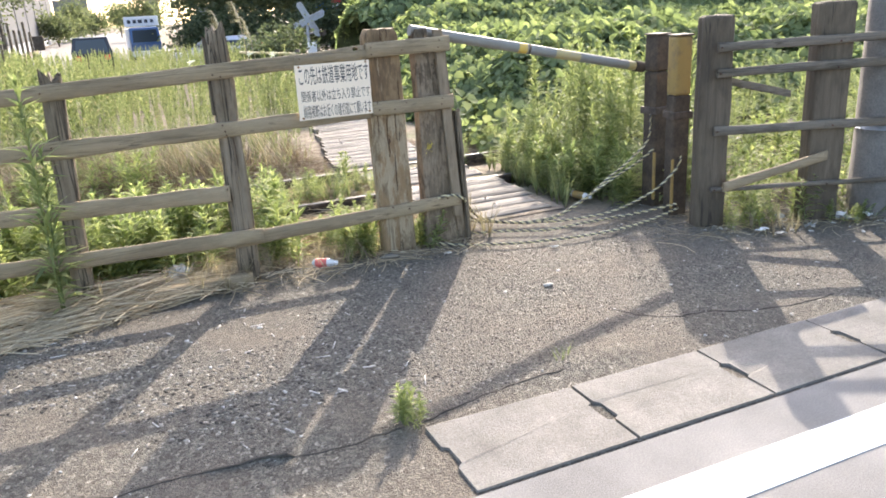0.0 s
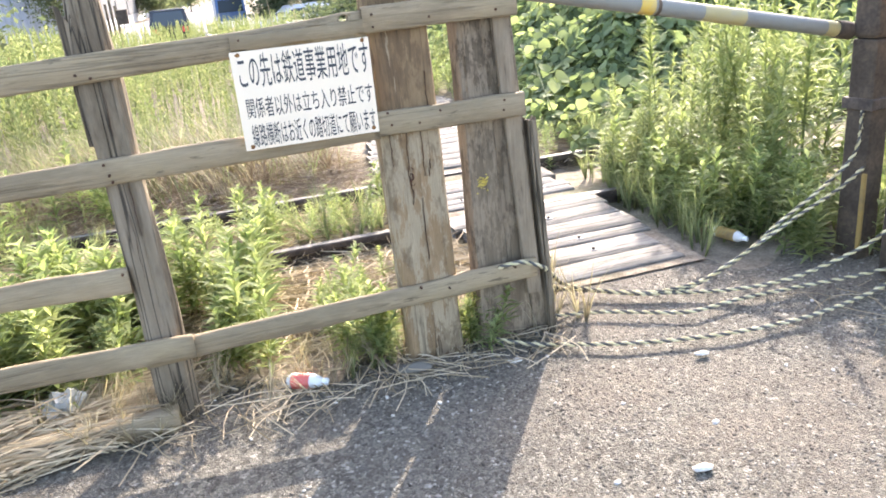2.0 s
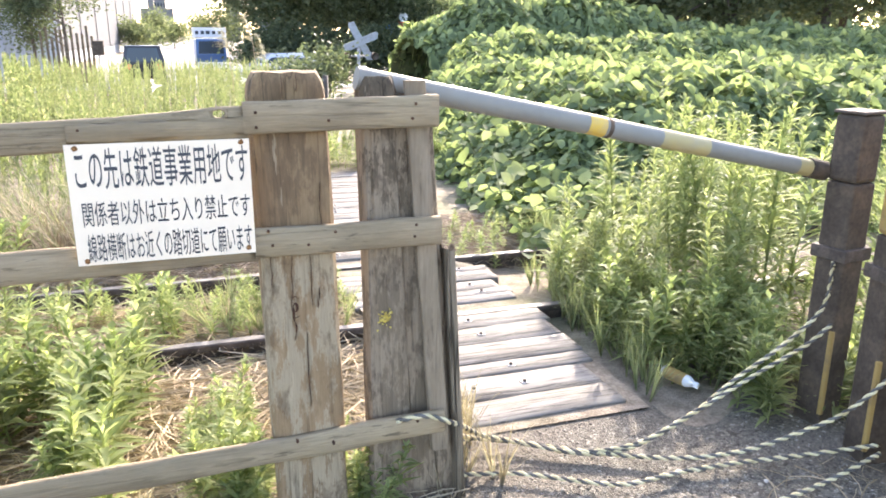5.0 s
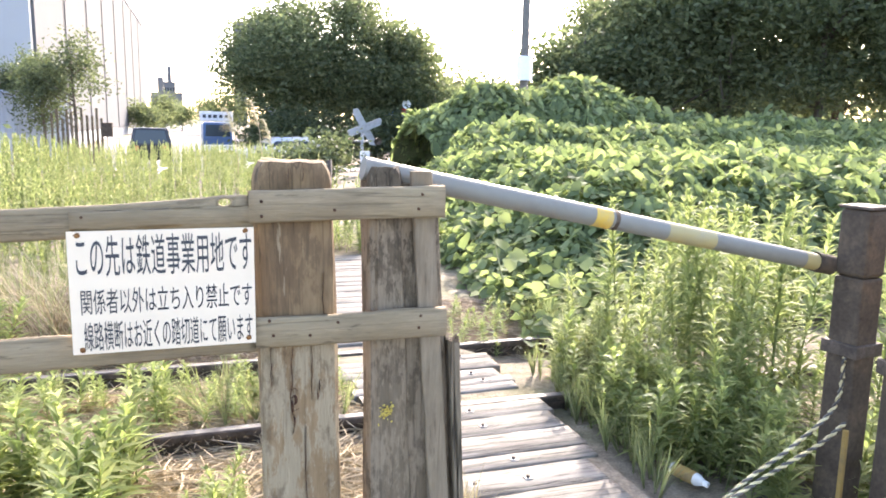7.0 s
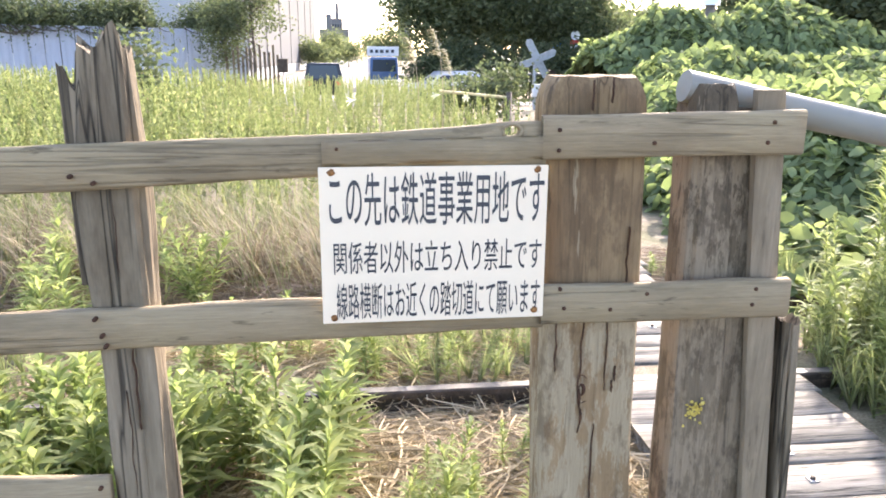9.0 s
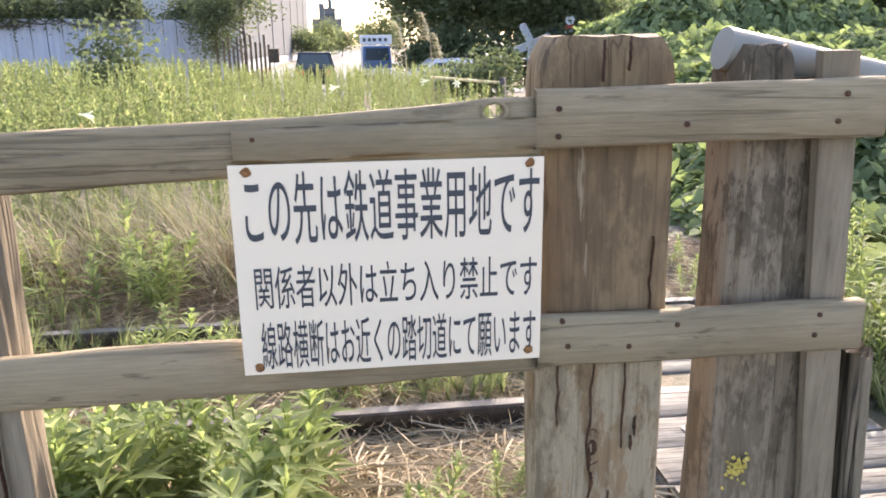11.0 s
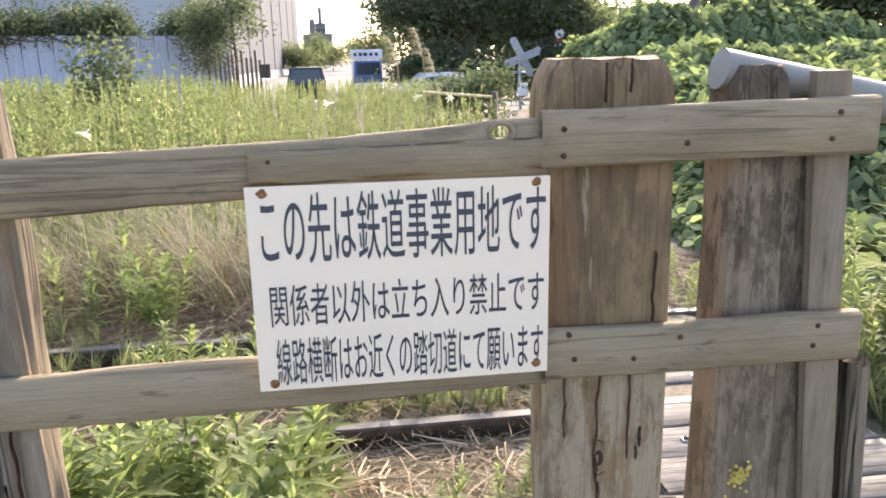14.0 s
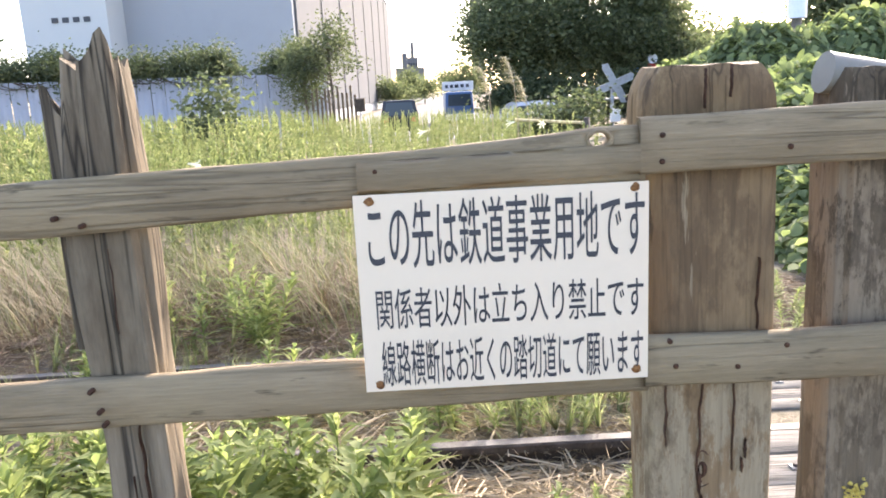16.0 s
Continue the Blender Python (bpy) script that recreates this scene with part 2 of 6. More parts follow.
DARK_GLASS = glass_mat("dark_glass")
TYRE = rough_mat("tyre", g(0.02), g(0.03), g(0.04), 10, 60, 0.9)
CAR_BLACK = paint_mat("car_black", (0.02, 0.021, 0.024), 0.25, 0, 0.05)
CAR_SILVER = paint_mat("car_silver", (0.55, 0.56, 0.58), 0.25, 0.4, 0.03)
TRUCK_BLUE = paint_mat("truck_blue", (0.03, 0.09, 0.22), 0.3, 0, 0.05)
WHITE_PAINT = paint_mat("white_paint", (0.74, 0.74, 0.73), 0.5, 0, 0.06)
BLUE_PAINT = paint_mat("blue_paint", (0.02, 0.16, 0.5), 0.45, 0, 0.04)
RED_PAINT = paint_mat("red_paint", (0.55, 0.05, 0.04), 0.45, 0, 0.04)
STEEL = paint_mat("galvanised", (0.38, 0.39, 0.40), 0.45, 0.6, 0.1)
PINK = paint_mat("bottle_label", (0.62, 0.12, 0.10), 0.5, 0, 0.05)
CLEAR = paint_mat("clear_plastic", (0.6, 0.6, 0.58), 0.2, 0, 0.05)
CROSS_GREY = paint_mat("cross_grey", (0.30, 0.31, 0.32), 0.6, 0.2, 0.2)
FADED_BAND = paint_mat("faded_band", (0.36, 0.29, 0.13), 0.5, 0, 0.2, (0.28, 0.26, 0.2), 10)
BAG = paint_mat("bag_plastic", (0.3, 0.31, 0.29), 0.4, 0, 0.1)
LICHEN = rough_mat("lichen", (0.36, 0.26, 0.05), (0.5, 0.38, 0.09), (0.6, 0.48, 0.16), 60, 200, 0.95)
DEAD_GRASS = leaf_mat("dead_grass", (0.16, 0.115, 0.085), (0.27, 0.20, 0.15), (0.42, 0.33, 0.25), 0.25, 0.85)
LILY = leaf_mat("lily_petal", (0.66, 0.66, 0.6), (0.74, 0.74, 0.68), (0.8, 0.8, 0.75), 0.4, 0.6)


def soil_mat():
    m = Nodes("soil")
    co = m.coords()
    a = m.noise(0.8, co, 6)
    b = m.noise(9, co, 6, 0.7)
    c = m.noise(85, co, 4)
    col = m.ramp(b, (0.3, (0.12, 0.095, 0.066)), (0.5, (0.22, 0.178, 0.13)), (0.72, (0.34, 0.28, 0.21)))
    col = m.mix(m.ramp(a, (0.48, g(0)), (0.64, g(0.6))), col, (0.075, 0.095, 0.035))
    col = m.mix(0.5, col, m.ramp(c, (0.3, g(0.3)), (0.7, g(0.95))), "OVERLAY")
    m.bump(m.mix(0.5, m.ramp(b, (0, g(0)), (1, g(1))), m.ramp(c, (0, g(0)), (1, g(1)))), 0.7, 0.03)
    return m.finish(col, 0.95, 0, 0.2)


def apron_mat():
    """Old asphalt worn to its stones, with dirt washed over it."""
    m = Nodes("worn_asphalt")
    co = m.coords()
    warp = m.t.nodes.new("ShaderNodeVectorMath")
    warp.operation = "MULTIPLY_ADD"
    wn_ = m.add("ShaderNodeTexNoise", Scale=38.0, Detail=3.0)
    m.t.links.new(co, wn_.inputs["Vector"])
    m.t.links.new(wn_.outputs["Color"], warp.inputs[0])
    warp.inputs[1].default_value = (0.03, 0.03, 0.03)
    m.t.links.new(co, warp.inputs[2])
    cells = []
    for size in (58.0, 128.0):
        v = m.add("ShaderNodeTexVoronoi", Scale=size)
        v.feature = "F1"
        m.t.links.new(warp.outputs[0], v.inputs["Vector"])
        cells.append(v)
    tone = lambda v: m.ramp(v.outputs["Color"], (0.0, (0.042, 0.037, 0.029)), (0.45, (0.108, 0.096, 0.075)), (0.8, (0.20, 0.18, 0.143)), (1.0, (0.43, 0.40, 0.33)))
    pick = m.ramp(m.noise(21, co, 4), (0.44, g(0)), (0.56, g(1)))
    col = m.mix(pick, tone(cells[1]), tone(cells[0]))
    dirt = m.ramp(m.noise(1.6, co, 7, 0.65), (0.43, g(0)), (0.63, g(0.75)))
    grit = m.noise(95, co, 5, 0.7)
    col = m.mix(dirt, col, m.ramp(grit, (0.3, (0.10, 0.082, 0.061)), (0.7, (0.195, 0.163, 0.126))))
    col = m.mix(0.5, col, m.ramp(grit, (0.3, g(0.3)), (0.7, g(0.8))), "OVERLAY")
    joints = m.ramp(cells[1].outputs["Distance"], (0.2, g(1)), (0.7, g(0.3)))
    m.bump(m.mix(0.5, joints, m.ramp(grit, (0, g(0)), (1, g(1)))), 1.0, 0.012)
    return m.finish(col, 0.9, 0, 0.3)


SOIL, APRON = soil_mat(), apron_mat()
CRACK_DIRT = rough_mat("crack_dirt", (0.03, 0.026, 0.021), (0.05, 0.043, 0.034), (0.085, 0.072, 0.056), 20, 150, 0.95, 0.8, 0.004)
OLD_YELLOW = paint_mat("old_yellow", (0.28, 0.182, 0.055), 0.7, 0, 0.3, (0.08, 0.06, 0.05), 7)

# ---- mesh helpers ----


def tri_mesh(name, V, F):
    """A mesh from arrays of points and triangles."""
    me = bpy.data.meshes.new(name)
    V, F = np.asarray(V, dtype=np.float32), np.asarray(F, dtype=np.int32)
    me.vertices.add(len(V))
    me.vertices.foreach_set("co", V.ravel())
    me.loops.add(F.size)
    me.loops.foreach_set("vertex_index", F.ravel())
    me.polygons.add(len(F))
    me.polygons.foreach_set("loop_start", np.arange(0, F.size, 3, dtype=np.int32))
    me.update(calc_edges=True)
    return me


def smooth(me, on=True):
    me.polygons.foreach_set("use_smooth", [on] * len(me.polygons))
    return me


def part(name, bm, material, parent=None, label="", smooth_on=False):
    """One mesh object out of a bmesh or a mesh, under its thing."""
    if isinstance(bm, bmesh.types.BMesh):
        me = bpy.data.meshes.new(name)
        bmesh.ops.recalc_face_normals(bm, faces=bm.faces)
        bm.to_mesh(me)
        bm.free()
    else:
        me = bm
    if smooth_on:
        smooth(me)
    me.materials.append(material)
    ob = new(name, me)
    if parent is not None:
        ob.parent = parent
    if label:
        ob["label"] = label
    return ob


def thing(name, label, category, at=(0, 0, 0), turn=0.0, group=""):
    ob = new(name)
    ob.empty_display_size = 0.1
    ob.matrix_world = pose(*at, 0, 0, turn)
    return tagged(ob, label, category, group)


def box(x0, x1, y0, y1, z0, z1, bevel=0.0, bm=None):
    own = bm if bm is not None else bmesh.new()
    r = bmesh.ops.create_cube(own, size=1.0)
    for v in r["verts"]:
        v.co = Vector(((x0 + x1) / 2 + v.co.x * (x1 - x0), (y0 + y1) / 2 + v.co.y * (y1 - y0), (z0 + z1) / 2 + v.co.z * (z1 - z0)))
    if bevel:
        es = list({e for v in r["verts"] for e in v.link_edges})
        bmesh.ops.bevel(own, geom=es, offset=bevel, segments=2, affect="EDGES", profile=0.5)
    return own


def tube_arrays(pts, radii, sides=8, caps=True):
    """Points and triangles of a tube along a line."""
    pts = [Vector(p) for p in pts]
    V, F = [], []
    n = len(pts)
    up = Vector((0.31, 0.17, 0.94))
    for i, p in enumerate(pts):
        d = (pts[min(i + 1, n - 1)] - pts[max(i - 1, 0)]).normalized()
        a = d.cross(up)
        a = a.normalized() if a.length > 1e-4 else Vector((1, 0, 0))
        b = d.cross(a)
        r = radii[i] if hasattr(radii, "__len__") else radii
        for k in range(sides):
            w = 2 * math.pi * k / sides
            V.append(p + a * (r * math.cos(w)) + b * (r * math.sin(w)))
    for i in range(n - 1):
        for k in range(sides):
            q, s = i * sides + k, i * sides + (k + 1) % sides
            F += [(q, s, s + sides), (q, s + sides, q + sides)]
    if caps:
        for ring in (0, n - 1):
            V.append(pts[ring])
            c = len(V) - 1
            for k in range(sides):
                F.append((ring * sides + k, ring * sides + (k + 1) % sides, c))
    return np.array([tuple(v) for v in V]), np.array(F)


def tube(name, pts, radii, material, parent=None, sides=10, label=""):
    V, F = tube_arrays(pts, radii, sides)
    return part(name, tri_mesh(name, V, F), material, parent, label, True)


def join_arrays(items):
    V, F, n = [], [], 0
    for v, f in items:
        V.append(v)
        F.append(np.asarray(f) + n)
        n += len(v)
    return np.concatenate(V), np.concatenate(F)


def weathered_post(name, w, d, h, material, parent, round_=0.25, jag=0.0, dome=0.0, rough=0.006, seed=0, below=0.15, label="", tilt=(0, 0), taper=0.0, neck=0.0):
    """An upright timber with worn faces, checks and a broken or rounded head. Its base centre is the thing's origin."""
    sides, rings = 40, 34
    V, F = [], []
    for i in range(rings):
        s = i / (rings - 1)
        z = -below + (h + below) * (s if not dome else (s * 1.3 if s < 0.7 else 0.91 + 0.09 * (1 - max(0.0, 1 - (s - 0.7) / 0.3) ** 1.6)))
        k = 1.0
        if dome and z > h - dome:
            q = (z - (h - dome)) / dome
            k = math.sqrt(max(0.0, 1 - (0.66 * q) ** 2.6))
        if neck and z > h - 0.24:
            k *= 1 - neck * ((z - (h - 0.24)) / 0.24) ** 1.3
        for j in range(sides):
            a = 2 * math.pi * j / sides
            c, sn = math.cos(a), math.sin(a)
            p = 2.0 / (0.12 + round_)
            rr = (abs(c) ** p + abs(sn) ** p) ** (-1 / p)
            x, y = c * rr * w / 2, sn * rr * d / 2
            groove = noise.noise(Vector((a * 4.5 + seed * 9.1, seed * 3.3, z * 0.9)))
            wave = noise.noise(Vector((c * 1.5 + seed, sn * 1.5, z * 3.0 + seed)))
            f = k * (1 - taper * s) + (rough * 1.1 * min(groove, 0.12) + rough * wave) / (w / 2)
            zz = z + (0.006 * noise.noise(Vector((x * 22 + seed, y * 22, seed))) if dome and s > 0.95 else 0.0)
            if jag and s > 0.55:
                top = (noise.noise(Vector((x * 34 + seed, y * 34, seed * 2.0))) + 0.5 * noise.noise(Vector((x * 80, y * 80, seed)))) * jag
                zz = z + top * ((s - 0.55) / 0.45) ** 2
            V.append((x * f + tilt[0] * z / h, y * f + tilt[1] * z / h, zz))
    for i in range(rings - 1):
        for j in range(sides):
            q, r = i * sides + j, i * sides + (j + 1) % sides
            F += [(q, r, r + sides), (q, r + sides, q + sides)]
    top = (rings - 1) * sides
    V.append((tilt[0], tilt[1], h + (0.002 if not jag else -0.02)))
    for j in range(sides):
        F.append((top + j, top + (j + 1) % sides, len(V) - 1))
    me = tri_mesh(name, V, F)
    smooth(me)
    me.set_sharp_from_angle(angle=radians(38))
    return part(name, me, material, parent, label)


def board(name, x0, x1, zl, zr, h, y, thick, material, parent, seed=0, wave=0.004, bumps=(), label="", yr=None, ragged=0.0):
    """A rail along x: its middle height goes from zl to zr, with worn edges and swellings at knots (x, rise)."""
    n = max(8, int((x1 - x0) / 0.035))
    prof = []
    b = 0.006
    for u, v in ((-1, -1), (1, -1), (1, 1), (-1, 1)):
        prof += [(u, v, 1, 0), (u, v, 0, 1)] if u * v < 0 else [(u, v, 0, 1), (u, v, 1, 0)]
    V, F = [], []
    for i in range(n + 1):
        s = i / n
        x = x0 + (x1 - x0) * s
        zm = zl + (zr - zl) * s
        yy = y if yr is None else y + (yr - y) * s
        up = noise.noise(Vector((x * 3.1, seed * 5.7, 1))) * wave + sum(r * math.exp(-((x - bx) / 0.05) ** 2) for bx, r in bumps)
        dn = noise.noise(Vector((x * 2.7, seed * 5.7, 9))) * wave
        for k, (u, v, bu, bv) in enumerate(prof):
            e = noise.noise(Vector((x * 12, k * 3.0, seed))) * 0.0018
            px = x
            if ragged and i in (0, n):
                px += ragged * noise.noise(Vector((v * 3, u * 3, seed + i)))
            V.append((px, yy + u * (thick / 2 - b * bu) + e, zm + v * (h / 2 - b * bv) + (up if v > 0 else dn) + e))
    m = len(prof)
    for i in range(n):
        for k in range(m):
            q, r = i * m + k, i * m + (k + 1) % m
            F += [(q, r, r + m), (q, r + m, q + m)]
    for base in (0, n * m):
        V.append(tuple(np.mean(np.array(V[base:base + m]), axis=0)))
        for k in range(m):
            F.append((base + k, base + (k + 1) % m, len(V) - 1))
    return part(name, tri_mesh(name, V, F), material, parent, label)


def disc_nail(x, y, z, r, parent, material=None):
    V, F = tube_arrays([(x, y + 0.012, z), (x, y - 0.002, z), (x, y - 0.004, z)], [r, r, r * 0.6], 10)
    return part("nail", tri_mesh("nail", V, F), material or NAIL, parent, "", True)


def sheet(name, x0, x1, y0, y1, nx, ny, height, material, kind="structure", thick=0.0):
    xs, ys = np.linspace(x0, x1, nx + 1), np.linspace(y0, y1, ny + 1)
    V = [(x, y, height(x, y)) for y in ys for x in xs]
    F = []
    for j in range(ny):
        for i in range(nx):
            q = j * (nx + 1) + i
            F += [(q, q + 1, q + nx + 2), (q, q + nx + 2, q + nx + 1)]
    me = tri_mesh(name, V, F)
    smooth(me)
    return tagged(part(name, me, material), kind=kind)


# ---- ground, road and kerb side ----


def far_drop(y):
    """The land falls a little beyond the field."""
    return -min(1.2, max(0.0, (y - 24) * 0.046))


def ground_z(x, y):
    """The lie of the land behind the fence."""
    z = -0.02 + far_drop(y)
    if y > 4.2:
        near = min(1.0, (y - 4.2) / 1.0)
        z += near * 0.035 * noise.noise(Vector((x * 0.9, y * 0.9, 0))) + near * 0.012 * noise.noise(Vector((x * 4, y * 4, 3)))
    # the ground lies hollow along the near side of each rail
    for ry in (5.93, 6.99):
        if ry - 0.30 < y < ry + 0.04:
            z -= 0.045 * min(1.0, (y - ry + 0.30) / 0.14)
    return z


GX = sorted(set([-600, -250, -100, -50, -30, -20] + list(np.arange(-14, 18.01, 0.25)) + [22, 30, 50, 100, 250, 600]))
GY = sorted(set([-600, -200, -60, -20, -5, 1.0] + list(np.arange(1.8, 20, 0.22)) + [5.64, 5.78, 5.9, 5.965, 5.975, 6.7, 6.84, 6.95, 7.025, 7.035] + [24, 26, 30, 34, 38, 42, 46, 50, 51, 60, 100, 250, 700]))
V = [(x, y, ground_z(x, y)) for y in GY for x in GX]
F = []
for j in range(len(GY) - 1):
    for i in range(len(GX) - 1):
        q = j * len(GX) + i
        F += [(q, q + 1, q + len(GX) + 1), (q, q + len(GX) + 1, q + len(GX))]
ground = part("ground", tri_mesh("ground", V, F), SOIL, None, "", True)
tagged(ground, "brown soil with dry litter along a railway", "ground", kind="structure")

road = part("road", box(-60, 60, -7, 1.868, -0.06, 0.0), ASPHALT)
tagged(road, "grey asphalt road beside the railway", "road", kind="structure")
lv = bmesh.new()
box(-60, 60, 1.452, 1.632, -0.001, 0.004, 0, lv)
tagged(part("road_line", lv, LINE_PAINT), "white painted edge line on the road", "road marking", kind="structure")


def apron_height(x, y):
    z = 0.002 + 0.012 * noise.noise(Vector((x * 1.3, y * 1.3, 5))) + 0.004 * noise.noise(Vector((x * 7, y * 7, 2)))
    edge = 4.62 + 0.22 * noise.noise(Vector((x * 1.7, 0, 4))) - (0.25 if x < 1.3 else 0) + (0.25 if 2.1 < x < 3.2 else 0)
    if y > edge:
        z -= 0.06 * min(1, (y - edge) / 0.25)
    if y < 2.42:
        z = min(z, -0.008)
    return z


apron = sheet("pavement", -9, 9, 1.872, 5.05, 180, 60, apron_height, APRON)
tagged(apron, "worn gritty asphalt apron before the fence", "pavement")

# gutter lids with their lifting notches
slab_run = thing("gutter_cover", "row of grey concrete gutter lids at the roadside", "gutter cover", (0, 0, 0))
slab_x = 0.893
random.seed(3)
for i in range(12):
    w = 0.665
    bm = bmesh.new()
    x0, x1, y0, y1 = slab_x + 0.006, slab_x + w - 0.006, 1.885 + 0.004 * i * 0 + 0.006, 2.338
    ym = (y0 + y1) / 2
    nt, nd = 0.075, 0.022
    outline = [(x0, y0), (x1, y0), (x1, ym - nt), (x1 - nd, ym - nt * 0.75), (x1 - nd, ym + nt * 0.75), (x1, ym + nt), (x1, y1), (x0, y1), (x0, ym + nt), (x0 + nd, ym + nt * 0.75), (x0 + nd, ym - nt * 0.75), (x0, ym - nt)]
    low = [bm.verts.new((x, y, -0.09)) for x, y in outline]
    top = [bm.verts.new((x, y, 0.004 + random.uniform(-0.003, 0.003))) for x, y in outline]
    bm.faces.new(top)
    for k in range(len(outline)):
        bm.faces.new((low[k], low[(k + 1) % 12], top[(k + 1) % 12], top[k]))
    ob = part("concrete_slab", bm, CONCRETE, slab_run)
    ob.location.x = 0
    slab_x += w
gutter = part("gutter_bed", box(0.86, 9, 1.872, 2.352, -0.1, -0.05), ASPHALT)
tagged(gutter, "dark joint bed under the gutter lids", "gutter", kind="structure")

# ---- the wooden fence ----
fence = thing("wooden_fence", "weathered grey-brown rail fence with sleeper posts and four rails", "fence", (0, 0, 0))


def fence_post(x, y, **kw):
    ob = weathered_post("post", parent=fence, **kw)
    ob.location = (x, y, 0)
    return ob


fence_post(-1.55, 4.43, w=0.12, d=0.10, h=1.42, material=POST_WOOD, round_=0.5, jag=0.05, seed=11)
fence_post(-0.30, 4.43, w=0.11, d=0.10, h=1.30, material=POST_WOOD, round_=0.5, jag=0.07, seed=2, tilt=(0.06, 0))
fence_post(0.617, 4.43, w=0.125, d=0.10, h=1.48, material=POST_WOOD, round_=0.4, jag=0.05, seed=5, rough=0.014, neck=0.22, tilt=(0.0, 0), label="grey split post with a jagged broken head")
sp = weathered_post("splinter", 0.042, 0.05, 0.40, POST_WOOD, fence, round_=0.3, jag=0.04, seed=8, below=0.0, rough=0.006, label="thin broken splinter beside the post head")
sp.location = (0.560, 4.425, 1.02)
fence_post(1.604, 4.46, w=0.224, d=0.15, h=1.425, material=SLEEPER_WOOD, round_=0.2, dome=0.07, seed=21, rough=0.007, tilt=(-0.026, 0), taper=0.03, label="old brown railway sleeper post with pale flaking lower half")
fence_post(1.868, 4.468, w=0.152, d=0.14, h=1.41, material=DARK_WOOD, round_=0.35, dome=0.05, seed=31, rough=0.009, tilt=(-0.026, 0), taper=0.32, label="dark weathered sleeper post with a rounded edge")
bt = weathered_post("batten", 0.062, 0.028, 1.20, BATTEN_WOOD, fence, round_=0.2, seed=41, below=0.0, rough=0.003, tilt=(-0.083, 0), label="narrow pale upright batten")
bt.location = (2.022, 4.398, 0.2)
bt2 = weathered_post("batten", 0.072, 0.06, 1.31, DARK_WOOD, fence, round_=0.35, seed=47, below=0.05, rough=0.005, tilt=(-0.095, 0))
bt2.location = (2.058, 4.45, 0.05)
core = weathered_post("split_core", 0.13, 0.06, 1.36, DARK_WOOD, fence, round_=0.3, seed=49, below=0.05, rough=0.008, tilt=(-0.05, 0), label="dark split face set back behind the batten")
core.location = (1.978, 4.458, 0.0)
bt3 = weathered_post("stub_board", 0.035, 0.08, 0.89, POST_WOOD, fence, round_=0.35, seed=43, below=0.05, rough=0.004, jag=0.02, tilt=(-0.05, 0), label="short upright stub board")
bt3.location = (2.098, 4.42, 0.0)

# a patch of yellow lichen on the dark post
bm = bmesh.new()
for k in range(34):
    cx, cz, rr = 1.842 + rng.normal(0, 0.012), 0.686 + rng.normal(0, 0.013), 0.002 + 0.004 * rng.random()
    ring = [bm.verts.new((cx + rr * math.cos(a * 1.05) * (0.7 + 0.5 * rng.random()), 4.4 - 0.001 * rng.random(), cz + rr * math.sin(a * 1.05) * (0.7 + 0.5 * rng.random()))) for a in range(6)]
    tip_ = bm.verts.new((cx, 4.392, cz))
    for a in range(6):
        bm.faces.new((ring[a], ring[(a + 1) % 6], tip_))
part("lichen", bm, LICHEN, fence, "yellow lichen patch")

# rails: top, second, third, bottom
top_rail = board("rail", -2.4, 1.462, 1.136, 1.296, 0.084, 4.372, 0.026, RAIL_WOOD, fence, 1, 0.005, [(1.392, 0.005)])
board("rail", 1.452, 2.0, 1.309, 1.317, 0.086, 4.365, 0.028, RAIL_WOOD, fence, 2, 0.005, label="short top rail piece over the sleepers")
board("rail_patch", 1.022, 1.452, 1.282, 1.292, 0.046, 4.353, 0.012, RAIL_WOOD, fence, 3, 0.002)
board("rail", -2.4, 1.47, 0.898, 0.952, 0.086, 4.374, 0.026, RAIL_WOOD, fence, 4, 0.010)
board("rail", 1.462, 2.01, 0.963, 0.961, 0.085, 4.364, 0.028, RAIL_WOOD, fence, 5, 0.006, ragged=0.02)
board("rail", -2.4, 0.565, 0.64, 0.577, 0.088, 4.366, 0.026, RAIL_WOOD, fence, 6, 0.012, ragged=0.03)
board("rail", -2.4, 0.72, 0.375, 0.30, 0.086, 4.352, 0.026, RAIL_WOOD, fence, 7, 0.010, ragged=0.05)
board("rail", 0.55, 2.027, 0.282, 0.312, 0.082, 4.374, 0.026, RAIL_WOOD, fence, 8, 0.008)
# an oval knot hole through the top rail, with its raised ring
V, F = tube_arrays([(1.392, 4.30, 1.322), (1.392, 4.44, 1.322)], [0.0155, 0.0155], 18)
V[:, 2] = 1.322 + (V[:, 2] - 1.322) * 0.68
cutter = new("knot_cutter", tri_mesh("knot_cutter", V, F))
cut = top_rail.modifiers.new("knot_hole", "BOOLEAN")
cut.object, cut.operation = cutter, "DIFFERENCE"
top_rail.data = bpy.data.meshes.new_from_object(top_rail.evaluated_get(bpy.context.evaluated_depsgraph_get()))
top_rail.modifiers.clear()
bpy.data.objects.remove(cutter)
ring_pts = [(1.392 + 0.0185 * math.cos(k * math.pi / 10), 4.3585, 1.322 + 0.0135 * math.sin(k * math.pi / 10)) for k in range(21)]
tube("knot", ring_pts, 0.0032, RAIL_WOOD, fence, 6, "raised ring of a knot hole")
for nx, nz in ((0.56, 1.245), (0.60, 1.232), (1.05, 1.292), (1.485, 1.325), (1.485, 1.285), (1.68, 1.298), (1.93, 1.338), (1.92, 1.297)):
    disc_nail(nx, 4.35, nz, 0.0044, fence)
